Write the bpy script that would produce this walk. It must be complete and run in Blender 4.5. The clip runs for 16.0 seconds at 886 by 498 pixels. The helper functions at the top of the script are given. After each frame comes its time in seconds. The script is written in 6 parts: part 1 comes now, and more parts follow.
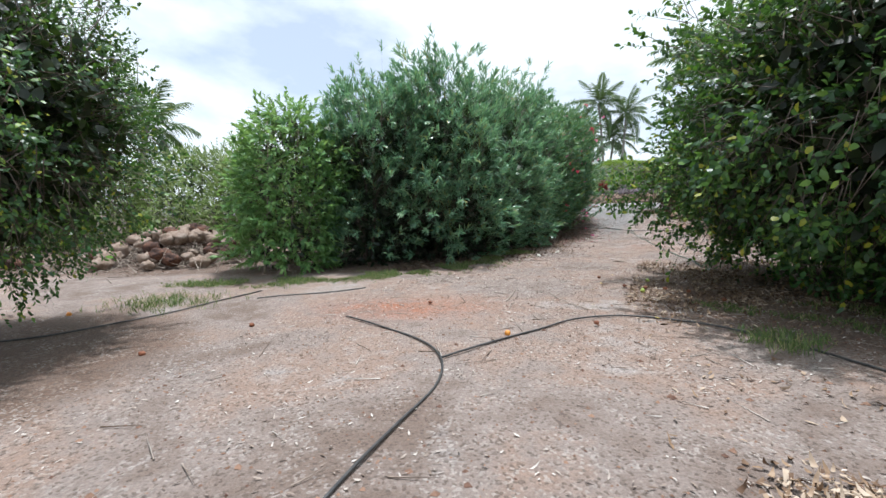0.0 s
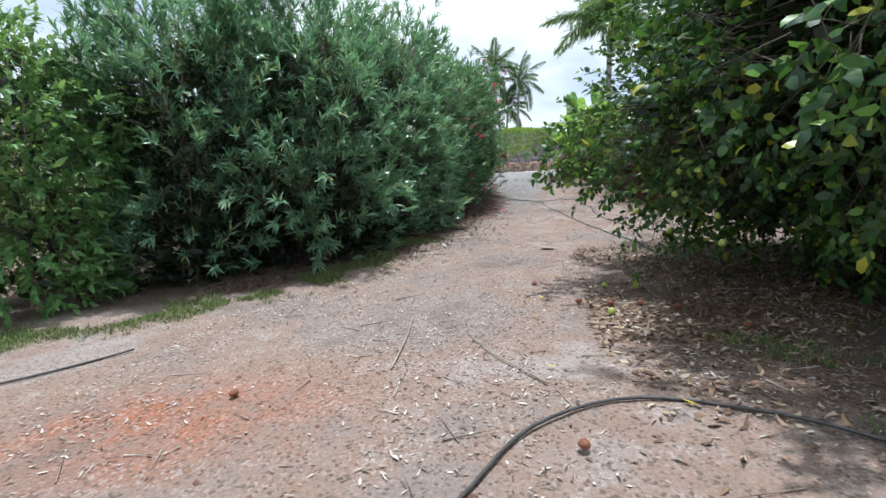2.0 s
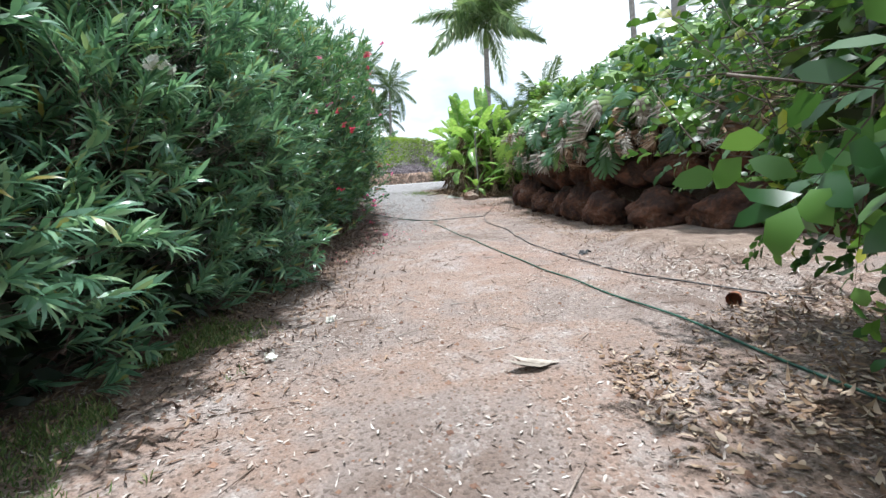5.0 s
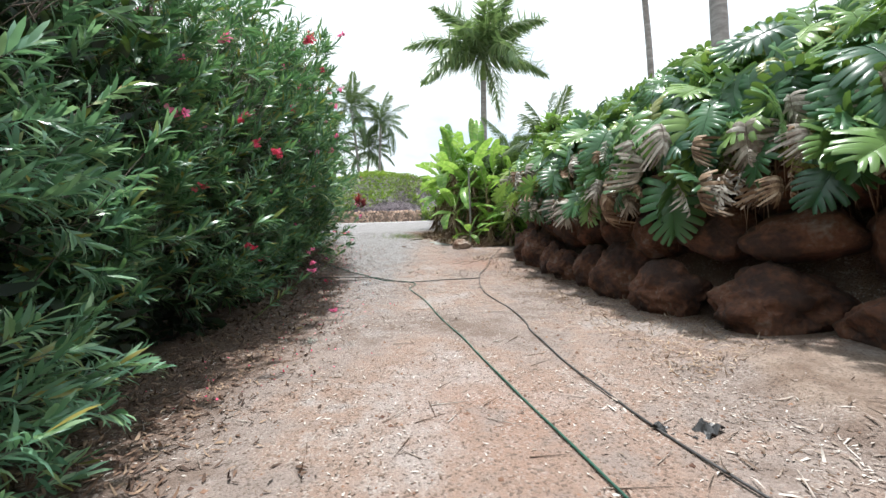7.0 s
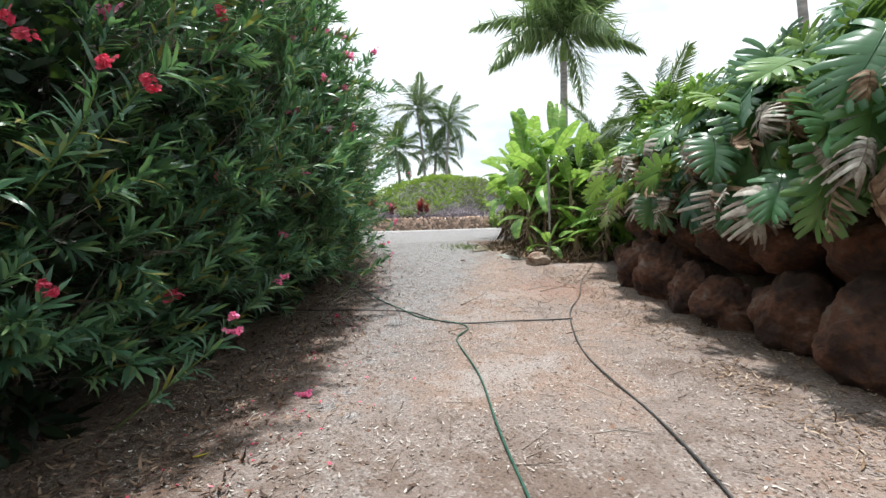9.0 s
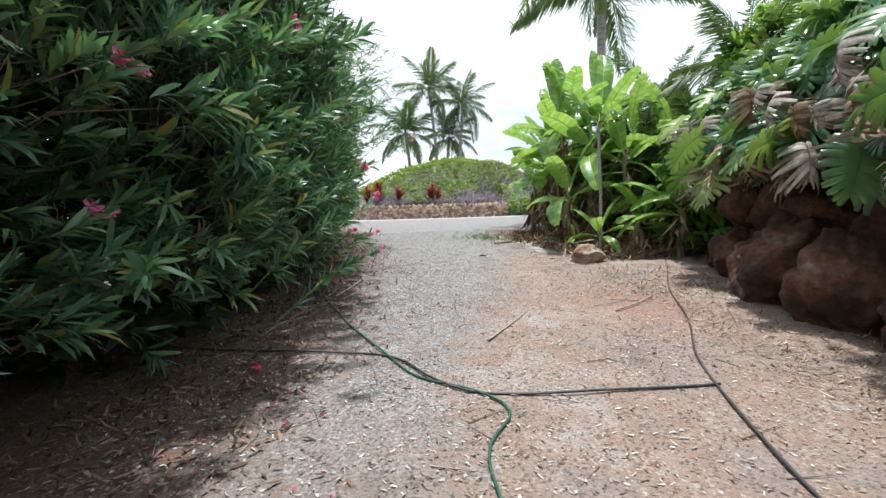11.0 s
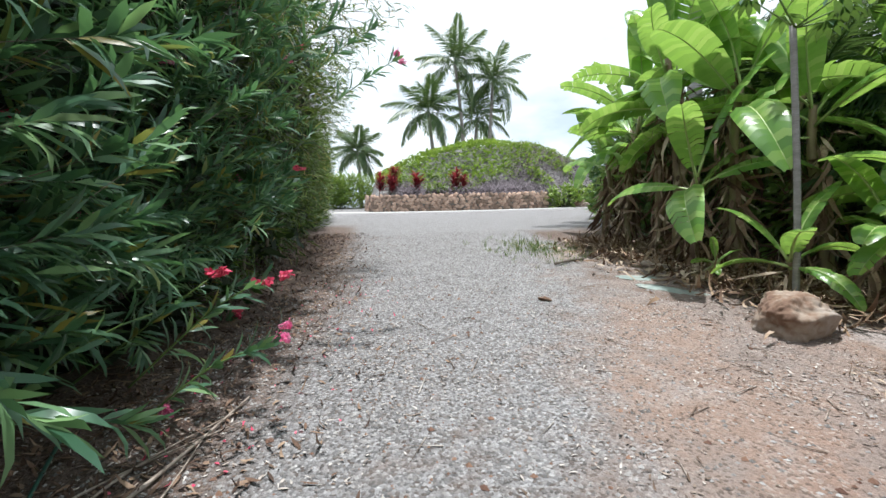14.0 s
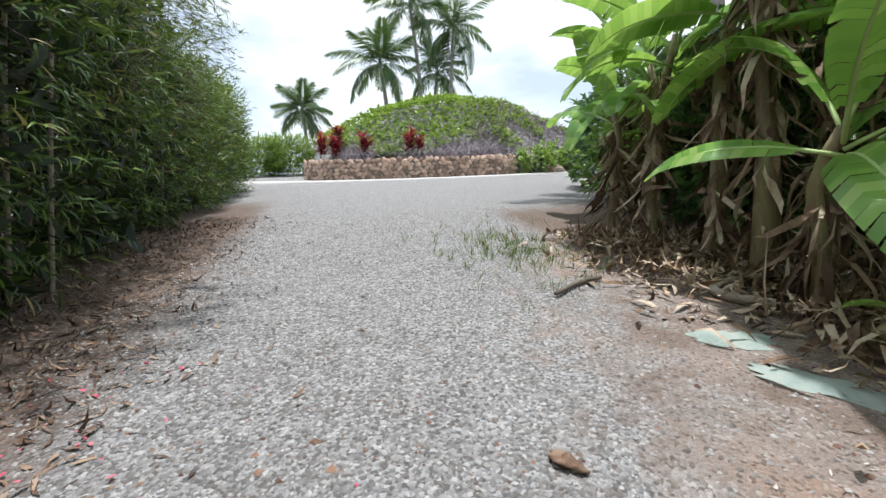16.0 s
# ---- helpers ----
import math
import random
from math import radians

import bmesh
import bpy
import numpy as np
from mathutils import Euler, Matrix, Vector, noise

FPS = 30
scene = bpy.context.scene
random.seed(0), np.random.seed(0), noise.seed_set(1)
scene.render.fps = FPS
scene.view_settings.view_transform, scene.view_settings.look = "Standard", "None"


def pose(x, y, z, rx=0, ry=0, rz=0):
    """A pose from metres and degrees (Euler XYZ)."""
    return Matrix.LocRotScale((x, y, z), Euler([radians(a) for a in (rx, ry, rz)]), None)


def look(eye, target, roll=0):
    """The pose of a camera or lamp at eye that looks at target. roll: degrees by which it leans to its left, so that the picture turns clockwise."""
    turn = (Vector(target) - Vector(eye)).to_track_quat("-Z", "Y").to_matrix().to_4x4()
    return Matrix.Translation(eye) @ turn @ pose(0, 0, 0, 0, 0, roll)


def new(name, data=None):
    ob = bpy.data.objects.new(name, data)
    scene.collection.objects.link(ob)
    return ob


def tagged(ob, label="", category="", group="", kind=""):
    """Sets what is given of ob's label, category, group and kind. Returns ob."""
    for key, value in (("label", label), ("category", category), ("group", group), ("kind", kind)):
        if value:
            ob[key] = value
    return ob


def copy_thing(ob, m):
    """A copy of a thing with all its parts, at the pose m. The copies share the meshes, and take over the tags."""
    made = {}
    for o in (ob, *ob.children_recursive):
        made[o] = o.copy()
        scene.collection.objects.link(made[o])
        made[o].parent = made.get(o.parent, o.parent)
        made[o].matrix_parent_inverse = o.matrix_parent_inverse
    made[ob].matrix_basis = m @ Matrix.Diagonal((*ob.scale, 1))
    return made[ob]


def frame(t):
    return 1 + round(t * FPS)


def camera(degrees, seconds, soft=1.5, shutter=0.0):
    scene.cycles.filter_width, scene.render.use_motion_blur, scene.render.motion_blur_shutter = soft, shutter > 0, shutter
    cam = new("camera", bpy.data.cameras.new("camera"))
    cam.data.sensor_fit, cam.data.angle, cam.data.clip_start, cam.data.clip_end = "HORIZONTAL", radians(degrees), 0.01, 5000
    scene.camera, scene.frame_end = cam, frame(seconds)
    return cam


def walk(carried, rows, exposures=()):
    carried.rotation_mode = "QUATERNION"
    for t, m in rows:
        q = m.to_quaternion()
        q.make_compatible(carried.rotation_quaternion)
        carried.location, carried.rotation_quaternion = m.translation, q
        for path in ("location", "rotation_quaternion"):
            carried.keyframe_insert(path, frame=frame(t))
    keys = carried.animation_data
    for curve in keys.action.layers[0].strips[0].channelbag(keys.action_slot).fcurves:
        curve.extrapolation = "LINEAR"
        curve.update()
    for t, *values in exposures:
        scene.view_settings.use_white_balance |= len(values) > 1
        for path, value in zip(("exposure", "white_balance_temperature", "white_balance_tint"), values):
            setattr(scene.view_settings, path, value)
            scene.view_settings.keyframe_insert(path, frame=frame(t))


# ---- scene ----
cam = camera(92.3, 16.0)
PATH = [
    (0.0, pose(1.122, 0.128, -0.051, 90.59, -3.49, 5.34)),
    (0.5, pose(1.141, 0.926, 0.049, 89.30, -1.60, 1.23)),
    (1.0, pose(1.236, 1.701, 0.147, 89.19, -0.11, -1.90)),
    (1.5, pose(1.361, 2.455, 0.251, 88.67, -0.01, -8.02)),
    (2.0, pose(1.494, 3.185, 0.365, 87.43, 0.50, -7.35)),
    (2.5, pose(1.585, 3.991, 0.406, 87.95, 0.53, -10.56)),
    (3.0, pose(1.794, 4.840, 0.499, 87.74, 0.92, -11.92)),
    (3.5, pose(1.980, 5.667, 0.600, 89.10, 1.20, -14.60)),
    (6.0, pose(3.320, 9.540, 1.281, 89.40, 1.20, -29.30)),
    (6.5, pose(3.870, 10.429, 1.508, 92.00, -0.90, -30.20)),
    (7.0, pose(4.310, 11.308, 1.791, 93.40, 0.90, -25.40)),
    (7.5, pose(4.827, 12.130, 1.999, 97.70, -0.20, -21.80)),
    (8.0, pose(5.302, 12.992, 2.132, 97.60, -0.60, -22.70)),
    (8.5, pose(5.725, 13.879, 2.207, 92.90, -0.50, -19.70)),
    (9.0, pose(6.003, 14.814, 2.283, 94.40, -0.30, -16.00)),
    (9.5, pose(6.348, 15.801, 2.340, 95.70, 0.70, -16.10)),
    (12.0, pose(7.365, 19.777, 2.869, 91.60, -1.00, -13.20)),
    (12.5, pose(7.628, 20.635, 3.039, 92.20, 0.30, -15.30)),
    (13.0, pose(7.824, 21.484, 3.171, 92.90, 0.50, -10.80)),
    (13.5, pose(8.070, 22.351, 3.322, 91.90, -0.70, -14.00)),
    (14.0, pose(8.273, 23.217, 3.473, 91.40, -1.20, -10.70)),
    (14.5, pose(8.544, 24.093, 3.644, 91.90, -0.90, -14.10)),
    (15.0, pose(8.859, 24.927, 3.795, 87.50, -0.90, -13.40)),
    (15.5, pose(9.147, 25.795, 3.946, 87.40, -1.50, -14.50)),
    (16.0, pose(9.495, 26.613, 4.097, 86.60, -0.10, -15.40)),
]
# camera balance
walk(cam, PATH, exposures=[(0.0, 0.12, 5950, 10), (2.0, 0.12, 5850, 10), (3.5, 0.25, 5850, 10), (6.0, 0.54, 6050, 10), (7.5, 0.37, 6250, 10), (9.5, 0.31, 6250, 10), (12.5, 0.3, 6050, 10), (16.0, 0.22, 6100, 10)])

# ---- world and sun ----
SUN_EL, SUN_AZ = radians(88), radians(10)      # height, compass turn from +y towards +x
sun_data = bpy.data.lights.new("sun", "SUN")
sun_data.energy, sun_data.angle, sun_data.color = 5.0, radians(1.6), (1.0, 0.97, 0.93)
sun = new("sun", sun_data)
sun_way = Vector((math.sin(SUN_AZ) * math.cos(SUN_EL), math.cos(SUN_AZ) * math.cos(SUN_EL), math.sin(SUN_EL)))
sun.matrix_world = look(sun_way * 60, (0, 0, 0))

world = bpy.data.worlds.new("sky")
scene.world = world
world.use_nodes = True
wn, wl = world.node_tree.nodes, world.node_tree.links
wn.clear()
w_out = wn.new("ShaderNodeOutputWorld")
w_sky = wn.new("ShaderNodeTexSky")
w_sky.sky_type, w_sky.sun_disc = "NISHITA", False
w_sky.sun_elevation, w_sky.sun_rotation = SUN_EL, SUN_AZ
w_blue = wn.new("ShaderNodeBackground")
w_blue.inputs["Strength"].default_value = 0.15
w_cloud = wn.new("ShaderNodeBackground")
w_cloud.inputs["Color"].default_value = (0.93, 0.98, 1.0, 1)
w_cloud.inputs["Strength"].default_value = 1.08
w_co = wn.new("ShaderNodeTexCoord")
w_map = wn.new("ShaderNodeMapping")
w_map.inputs["Scale"].default_value = (1.6, 1.6, 3.4)
w_map.inputs["Location"].default_value = (0.7, 0.2, 0.3)
w_noise = wn.new("ShaderNodeTexNoise")
w_noise.inputs["Scale"].default_value, w_noise.inputs["Detail"].default_value = 1.7, 7
w_ramp = wn.new("ShaderNodeValToRGB")
w_ramp.color_ramp.elements[0].position, w_ramp.color_ramp.elements[1].position = 0.36, 0.5
w_ramp.color_ramp.elements[0].color = (0.5, 0.5, 0.5, 1)
w_mix = wn.new("ShaderNodeMixShader")
wl.new(w_co.outputs["Generated"], w_map.inputs["Vector"])
wl.new(w_map.outputs["Vector"], w_noise.inputs["Vector"])
wl.new(w_noise.outputs["Fac"], w_ramp.inputs["Fac"])
wl.new(w_sky.outputs["Color"], w_blue.inputs["Color"])
wl.new(w_ramp.outputs["Color"], w_mix.inputs["Fac"])
wl.new(w_blue.outputs["Background"], w_mix.inputs[1])
wl.new(w_cloud.outputs["Background"], w_mix.inputs[2])
wl.new(w_mix.outputs["Shader"], w_out.inputs["Surface"])

# ---- materials ----
def nodes_of(name):
    m = bpy.data.materials.new(name)
    m.use_nodes = True
    n, l = m.node_tree.nodes, m.node_tree.links
    return m, n, l, n["Principled BSDF"]


def ramp_node(n, stops):
    r = n.new("ShaderNodeValToRGB")
    e = r.color_ramp.elements
    while len(e) < len(stops):
        e.new(0.5)
    for k, (p, c) in zip(e, stops):
        k.position, k.color = p, (*c, 1)
    return r


def leaf_mat(name, dark, mid, light, rough=0.4, glow=0.3, thin=(0.25, 0.45, 0.05), odd=None):
    """Leaf: colour varies leaf by leaf and in blotches; some light passes through."""
    m, n, l, p = nodes_of(name)
    geo = n.new("ShaderNodeNewGeometry")
    stops = [(0.0, dark), (0.55, mid), (0.93, light)]
    if odd:
        stops.append((0.975, odd))
    r = ramp_node(n, stops)
    l.new(geo.outputs["Random Per Island"], r.inputs["Fac"])
    co = n.new("ShaderNodeTexCoord")
    no = n.new("ShaderNodeTexNoise")
    no.inputs["Scale"].default_value, no.inputs["Detail"].default_value = 1.3, 3
    l.new(co.outputs["Object"], no.inputs["Vector"])
    hs = n.new("ShaderNodeHueSaturation")
    mr = n.new("ShaderNodeMapRange")
    mr.inputs["To Min"].default_value, mr.inputs["To Max"].default_value = 0.62, 1.38
    l.new(no.outputs["Fac"], mr.inputs["Value"])
    l.new(mr.outputs["Result"], hs.inputs["Value"])
    l.new(r.outputs["Color"], hs.inputs["Color"])
    l.new(hs.outputs["Color"], p.inputs["Base Color"])
    p.inputs["Roughness"].default_value = rough
    tr = n.new("ShaderNodeBsdfTranslucent")
    mx = n.new("ShaderNodeMix")
    mx.data_type, mx.blend_type = "RGBA", "MIX"
    mx.inputs[0].default_value = 0.5
    mx.inputs[7].default_value = (*thin, 1)
    l.new(hs.outputs["Color"], mx.inputs[6])
    l.new(mx.outputs[2], tr.inputs["Color"])
    ms = n.new("ShaderNodeMixShader")
    ms.inputs[0].default_value = glow
    l.new(p.outputs["BSDF"], ms.inputs[1])
    l.new(tr.outputs["BSDF"], ms.inputs[2])
    l.new(ms.outputs["Shader"], n["Material Output"].inputs["Surface"])
    return m


def rough_mat(name, stops, scale, rough=0.85, bump=0.3, fine=30, island=0.0, stretch=(1, 1, 1)):
    """Two scales of noise in the colour, and relief."""
    m, n, l, p = nodes_of(name)
    co = n.new("ShaderNodeTexCoord")
    mp = n.new("ShaderNodeMapping")
    mp.inputs["Scale"].default_value = stretch
    l.new(co.outputs["Object"], mp.inputs["Vector"])
    a, b = n.new("ShaderNodeTexNoise"), n.new("ShaderNodeTexNoise")
    a.inputs["Scale"].default_value, a.inputs["Detail"].default_value = scale, 6
    b.inputs["Scale"].default_value, b.inputs["Detail"].default_value = fine, 5
    for x in (a, b):
        l.new(mp.outputs["Vector"], x.inputs["Vector"])
    add = n.new("ShaderNodeMath")
    add.operation = "MULTIPLY_ADD"
    add.inputs[1].default_value, add.inputs[2].default_value = 0.45, 0.28
    l.new(b.outputs["Fac"], add.inputs[0])
    mix = n.new("ShaderNodeMath")
    mix.operation = "ADD"
    l.new(a.outputs["Fac"], mix.inputs[0])
    l.new(add.outputs[0], mix.inputs[1])
    sub = n.new("ShaderNodeMath")
    sub.operation = "SUBTRACT"
    sub.inputs[1].default_value = 0.5
    l.new(mix.outputs[0], sub.inputs[0])
    last = sub
    if island:
        geo = n.new("ShaderNodeNewGeometry")
        isl = n.new("ShaderNodeMath")
        isl.operation = "MULTIPLY_ADD"
        isl.inputs[1].default_value = island
        l.new(geo.outputs["Random Per Island"], isl.inputs[0])
        l.new(sub.outputs[0], isl.inputs[2])
        off = n.new("ShaderNodeMath")
        off.operation = "SUBTRACT"
        off.inputs[1].default_value = island / 2
        l.new(isl.outputs[0], off.inputs[0])
        last = off
    r = ramp_node(n, stops)
    l.new(last.outputs[0], r.inputs["Fac"])
    l.new(r.outputs["Color"], p.inputs["Base Color"])
    p.inputs["Roughness"].default_value = rough
    if bump:
        bp = n.new("ShaderNodeBump")
        bp.inputs["Strength"].default_value, bp.inputs["Distance"].default_value = bump, 0.02
        l.new(mix.outputs[0], bp.inputs["Height"])
        l.new(bp.outputs["Normal"], p.inputs["Normal"])
    return m


M_OLEANDER = leaf_mat("oleander_leaf", (0.036, 0.095, 0.054), (0.095, 0.205, 0.118), (0.22, 0.36, 0.15), 0.36, 0.28, (0.2, 0.42, 0.09), (0.3, 0.24, 0.05))
M_OLEANDER_PALE = leaf_mat("pale_oleander_leaf", (0.07, 0.16, 0.1), (0.165, 0.32, 0.2), (0.32, 0.48, 0.25), 0.29, 0.33, (0.22, 0.44, 0.14), (0.3, 0.26, 0.07))
# for inner leaves: the shade within a clump is put into this colour
M_OLEANDER_INNER_SHADE = leaf_mat("oleander_inner_shade_leaf", (0.005, 0.012, 0.008), (0.009, 0.022, 0.013), (0.02, 0.038, 0.017), 0.5, 0.12)
M_CITRUS = leaf_mat("citrus_leaf", (0.01, 0.038, 0.012), (0.024, 0.082, 0.022), (0.13, 0.25, 0.04), 0.42, 0.24, (0.22, 0.46, 0.06), (0.32, 0.33, 0.03))
# nearly black: crown-interior shade painted into the filler leaves
M_CITRUS_INNER_SHADE = leaf_mat("citrus_inner_shade_leaf", (0.004, 0.01, 0.004), (0.008, 0.02, 0.006), (0.016, 0.03, 0.008), 0.45, 0.12)
M_TECOMA = leaf_mat("tecoma_leaf", (0.06, 0.16, 0.055), (0.13, 0.29, 0.095), (0.25, 0.42, 0.15), 0.55, 0.36, (0.42, 0.6, 0.11))
M_BAMBOO = leaf_mat("bamboo_leaf", (0.02, 0.045, 0.01), (0.06, 0.13, 0.022), (0.18, 0.29, 0.045), 0.5, 0.22, (0.34, 0.44, 0.06), (0.36, 0.28, 0.1))
M_MONSTERA = leaf_mat("monstera_leaf", (0.03, 0.085, 0.045), (0.072, 0.175, 0.075), (0.22, 0.34, 0.09), 0.3, 0.26, (0.3, 0.46, 0.05), (0.3, 0.32, 0.1))
mn, ml = M_MONSTERA.node_tree.nodes, M_MONSTERA.node_tree.links
ml.new(mn.new("ShaderNodeObjectInfo").outputs["Random"], next(x for x in mn if x.type == "VALTORGB").inputs["Fac"])
M_BANANA = leaf_mat("banana_leaf", (0.1, 0.24, 0.045), (0.19, 0.37, 0.065), (0.32, 0.47, 0.13), 0.32, 0.42, (0.45, 0.66, 0.11))
M_PALM = leaf_mat("palm_leaflet", (0.03, 0.065, 0.03), (0.055, 0.11, 0.04), (0.13, 0.17, 0.06), 0.45, 0.22, (0.25, 0.4, 0.08))
M_ROYAL = leaf_mat("royal_palm_leaflet", (0.07, 0.13, 0.06), (0.12, 0.2, 0.09), (0.22, 0.29, 0.13), 0.4, 0.35, (0.3, 0.45, 0.12))
M_HEDGE = leaf_mat("ground_cover_leaf", (0.08, 0.15, 0.025), (0.16, 0.27, 0.04), (0.3, 0.4, 0.07), 0.5, 0.28, (0.36, 0.5, 0.06))
M_WEED = leaf_mat("weed_leaf", (0.09, 0.15, 0.04), (0.17, 0.25, 0.07), (0.28, 0.35, 0.12), 0.6, 0.28, (0.3, 0.42, 0.1))
M_GRASS = leaf_mat("grass_blade", (0.04, 0.085, 0.02), (0.09, 0.15, 0.04), (0.24, 0.25, 0.1), 0.6, 0.25, (0.3, 0.45, 0.08), (0.4, 0.34, 0.18))
M_TI = leaf_mat("ti_leaf", (0.10, 0.012, 0.02), (0.22, 0.025, 0.04), (0.42, 0.07, 0.08), 0.4, 0.3, (0.5, 0.05, 0.06))
M_PINK = leaf_mat("pink_petal", (0.8, 0.12, 0.32), (0.9, 0.24, 0.46), (0.93, 0.48, 0.64), 0.6, 0.38, (0.92, 0.28, 0.5))
M_RED = leaf_mat("red_petal", (0.66, 0.05, 0.12), (0.82, 0.1, 0.2), (0.88, 0.22, 0.3), 0.6, 0.35, (0.85, 0.06, 0.13))
M_WHITE = leaf_mat("white_petal", (0.7, 0.7, 0.62), (0.8, 0.8, 0.74), (0.85, 0.85, 0.8), 0.6, 0.3, (0.8, 0.8, 0.7))
M_DARKLITTER = rough_mat("dark_leaf_litter", [(0.2, (0.05, 0.028, 0.018)), (0.55, (0.14, 0.08, 0.05)), (0.85, (0.30, 0.21, 0.14))], 3, 0.85, 0.2, 25, 0.8)
M_DEADLEAF = rough_mat("dead_leaf", [(0.2, (0.10, 0.055, 0.03)), (0.5, (0.26, 0.17, 0.10)), (0.8, (0.45, 0.36, 0.27))], 3, 0.85, 0.2, 25, 0.7)
M_DRYSKIRT = rough_mat("dry_banana_leaf", [(0.2, (0.08, 0.045, 0.028)), (0.5, (0.22, 0.14, 0.088)), (0.85, (0.48, 0.39, 0.29))], 3, 0.85, 0.2, 25, 0.7)
M_CHIP = rough_mat("wood_chip", [(0.15, (0.12, 0.08, 0.055)), (0.5, (0.31, 0.25, 0.205)), (0.85, (0.55, 0.51, 0.46))], 4, 0.9, 0.2, 30, 0.8)
M_PALE_DEAD = rough_mat("pale_dead_leaf", [(0.2, (0.14, 0.11, 0.085)), (0.5, (0.36, 0.325, 0.27)), (0.8, (0.64, 0.61, 0.54))], 3, 0.85, 0.2, 25, 0.6)
M_BARK = rough_mat("bark", [(0.2, (0.045, 0.035, 0.027)), (0.5, (0.12, 0.095, 0.075)), (0.8, (0.22, 0.19, 0.16))], 6, 0.9, 0.5, 40, 0, (1, 1, 0.3))
M_PALMBARK = rough_mat("palm_bark", [(0.2, (0.13, 0.12, 0.11)), (0.5, (0.25, 0.235, 0.22)), (0.8, (0.38, 0.36, 0.34))], 2, 0.85, 0.4, 20, 0, (1, 1, 4))
M_GREENSTEM = rough_mat("green_stem", [(0.2, (0.07, 0.13, 0.03)), (0.6, (0.15, 0.24, 0.06)), (0.85, (0.28, 0.33, 0.12))], 4, 0.5, 0.15, 30)
M_MIDRIB = rough_mat("banana_midrib", [(0.2, (0.22, 0.34, 0.09)), (0.8, (0.42, 0.5, 0.2))], 4, 0.45, 0.1, 30)
M_BANANASTEM = rough_mat("banana_stem", [(0.2, (0.07, 0.045, 0.03)), (0.45, (0.2, 0.15, 0.08)), (0.8, (0.26, 0.3, 0.12))], 3, 0.6, 0.3, 20, 0, (1, 1, 0.25))
M_BOULDER = rough_mat("red_boulder", [(0.2, (0.022, 0.014, 0.012)), (0.42, (0.05, 0.026, 0.019)), (0.6, (0.13, 0.056, 0.031)), (0.74, (0.17, 0.125, 0.1)), (0.92, (0.3, 0.27, 0.24))], 2.2, 0.9, 1.0, 14)
for node in M_BOULDER.node_tree.nodes:
    if node.type == "BUMP":
        node.inputs["Distance"].default_value = 0.07
M_GREYROCK = rough_mat("grey_rock", [(0.15, (0.08, 0.055, 0.04)), (0.5, (0.235, 0.17, 0.125)), (0.85, (0.37, 0.32, 0.28))], 2.5, 0.9, 0.7, 20)
M_TANROCK = rough_mat("tan_rock", [(0.2, (0.07, 0.032, 0.02)), (0.42, (0.19, 0.115, 0.075)), (0.55, (0.29, 0.225, 0.17)), (0.8, (0.4, 0.36, 0.32))], 2.2, 0.9, 1.0, 14)
M_WALLSTONE = rough_mat("wall_stone", [(0.15, (0.16, 0.09, 0.065)), (0.5, (0.33, 0.22, 0.16)), (0.85, (0.48, 0.4, 0.34))], 3, 0.9, 0.5, 20)
wn2, wl2 = M_WALLSTONE.node_tree.nodes, M_WALLSTONE.node_tree.links
oi, hs2 = wn2.new("ShaderNodeObjectInfo"), wn2.new("ShaderNodeHueSaturation")
mr2 = wn2.new("ShaderNodeMapRange")
mr2.inputs["To Min"].default_value, mr2.inputs["To Max"].default_value = 0.5, 1.6
wl2.new(oi.outputs["Random"], mr2.inputs["Value"])
wl2.new(mr2.outputs["Result"], hs2.inputs["Value"])
wl2.new(next(x for x in wn2 if x.type == "VALTORGB").outputs["Color"], hs2.inputs["Color"])
wl2.new(hs2.outputs["Color"], wn2["Principled BSDF"].inputs["Base Color"])
M_MORTAR = rough_mat("mortar", [(0.2, (0.09, 0.08, 0.07)), (0.8, (0.19, 0.17, 0.15))], 5, 0.95, 0.3, 40)
M_CONCRETE = rough_mat("concrete", [(0.2, (0.34, 0.33, 0.31)), (0.8, (0.48, 0.47, 0.45))], 1.5, 0.9, 0.2, 30)
M_GRAVEL = rough_mat("gravel_stone", [(0.1, (0.11, 0.1, 0.092)), (0.5, (0.25, 0.236, 0.222)), (0.9, (0.43, 0.415, 0.395))], 3, 0.9, 0.3, 40, 0.8)
M_CLOD = rough_mat("earth_clod", [(0.2, (0.10, 0.05, 0.035)), (0.8, (0.30, 0.18, 0.12))], 5, 0.95, 0.4, 40, 0.5)
M_HOSE_BLACK = rough_mat("black_hose", [(0.2, (0.015, 0.015, 0.016)), (0.8, (0.07, 0.068, 0.065))], 12, 0.5, 0.1, 60)
M_HOSE_GREEN = rough_mat("green_hose", [(0.2, (0.008, 0.045, 0.03)), (0.8, (0.03, 0.12, 0.08))], 12, 0.45, 0.1, 60)
M_ORANGE = rough_mat("orange_peel", [(0.2, (0.55, 0.17, 0.02)), (0.8, (0.75, 0.32, 0.04))], 6, 0.45, 0.2, 60)
M_ROTTEN = rough_mat("rotten_fruit", [(0.2, (0.10, 0.035, 0.02)), (0.8, (0.30, 0.11, 0.05))], 8, 0.7, 0.3, 50)
M_LIME = rough_mat("green_fruit", [(0.2, (0.2, 0.3, 0.05)), (0.8, (0.4, 0.46, 0.1))], 6, 0.4, 0.15, 60)
M_PLASTIC = rough_mat("black_plastic", [(0.2, (0.012, 0.012, 0.013)), (0.8, (0.05, 0.05, 0.05))], 6, 0.4, 0.1, 40)
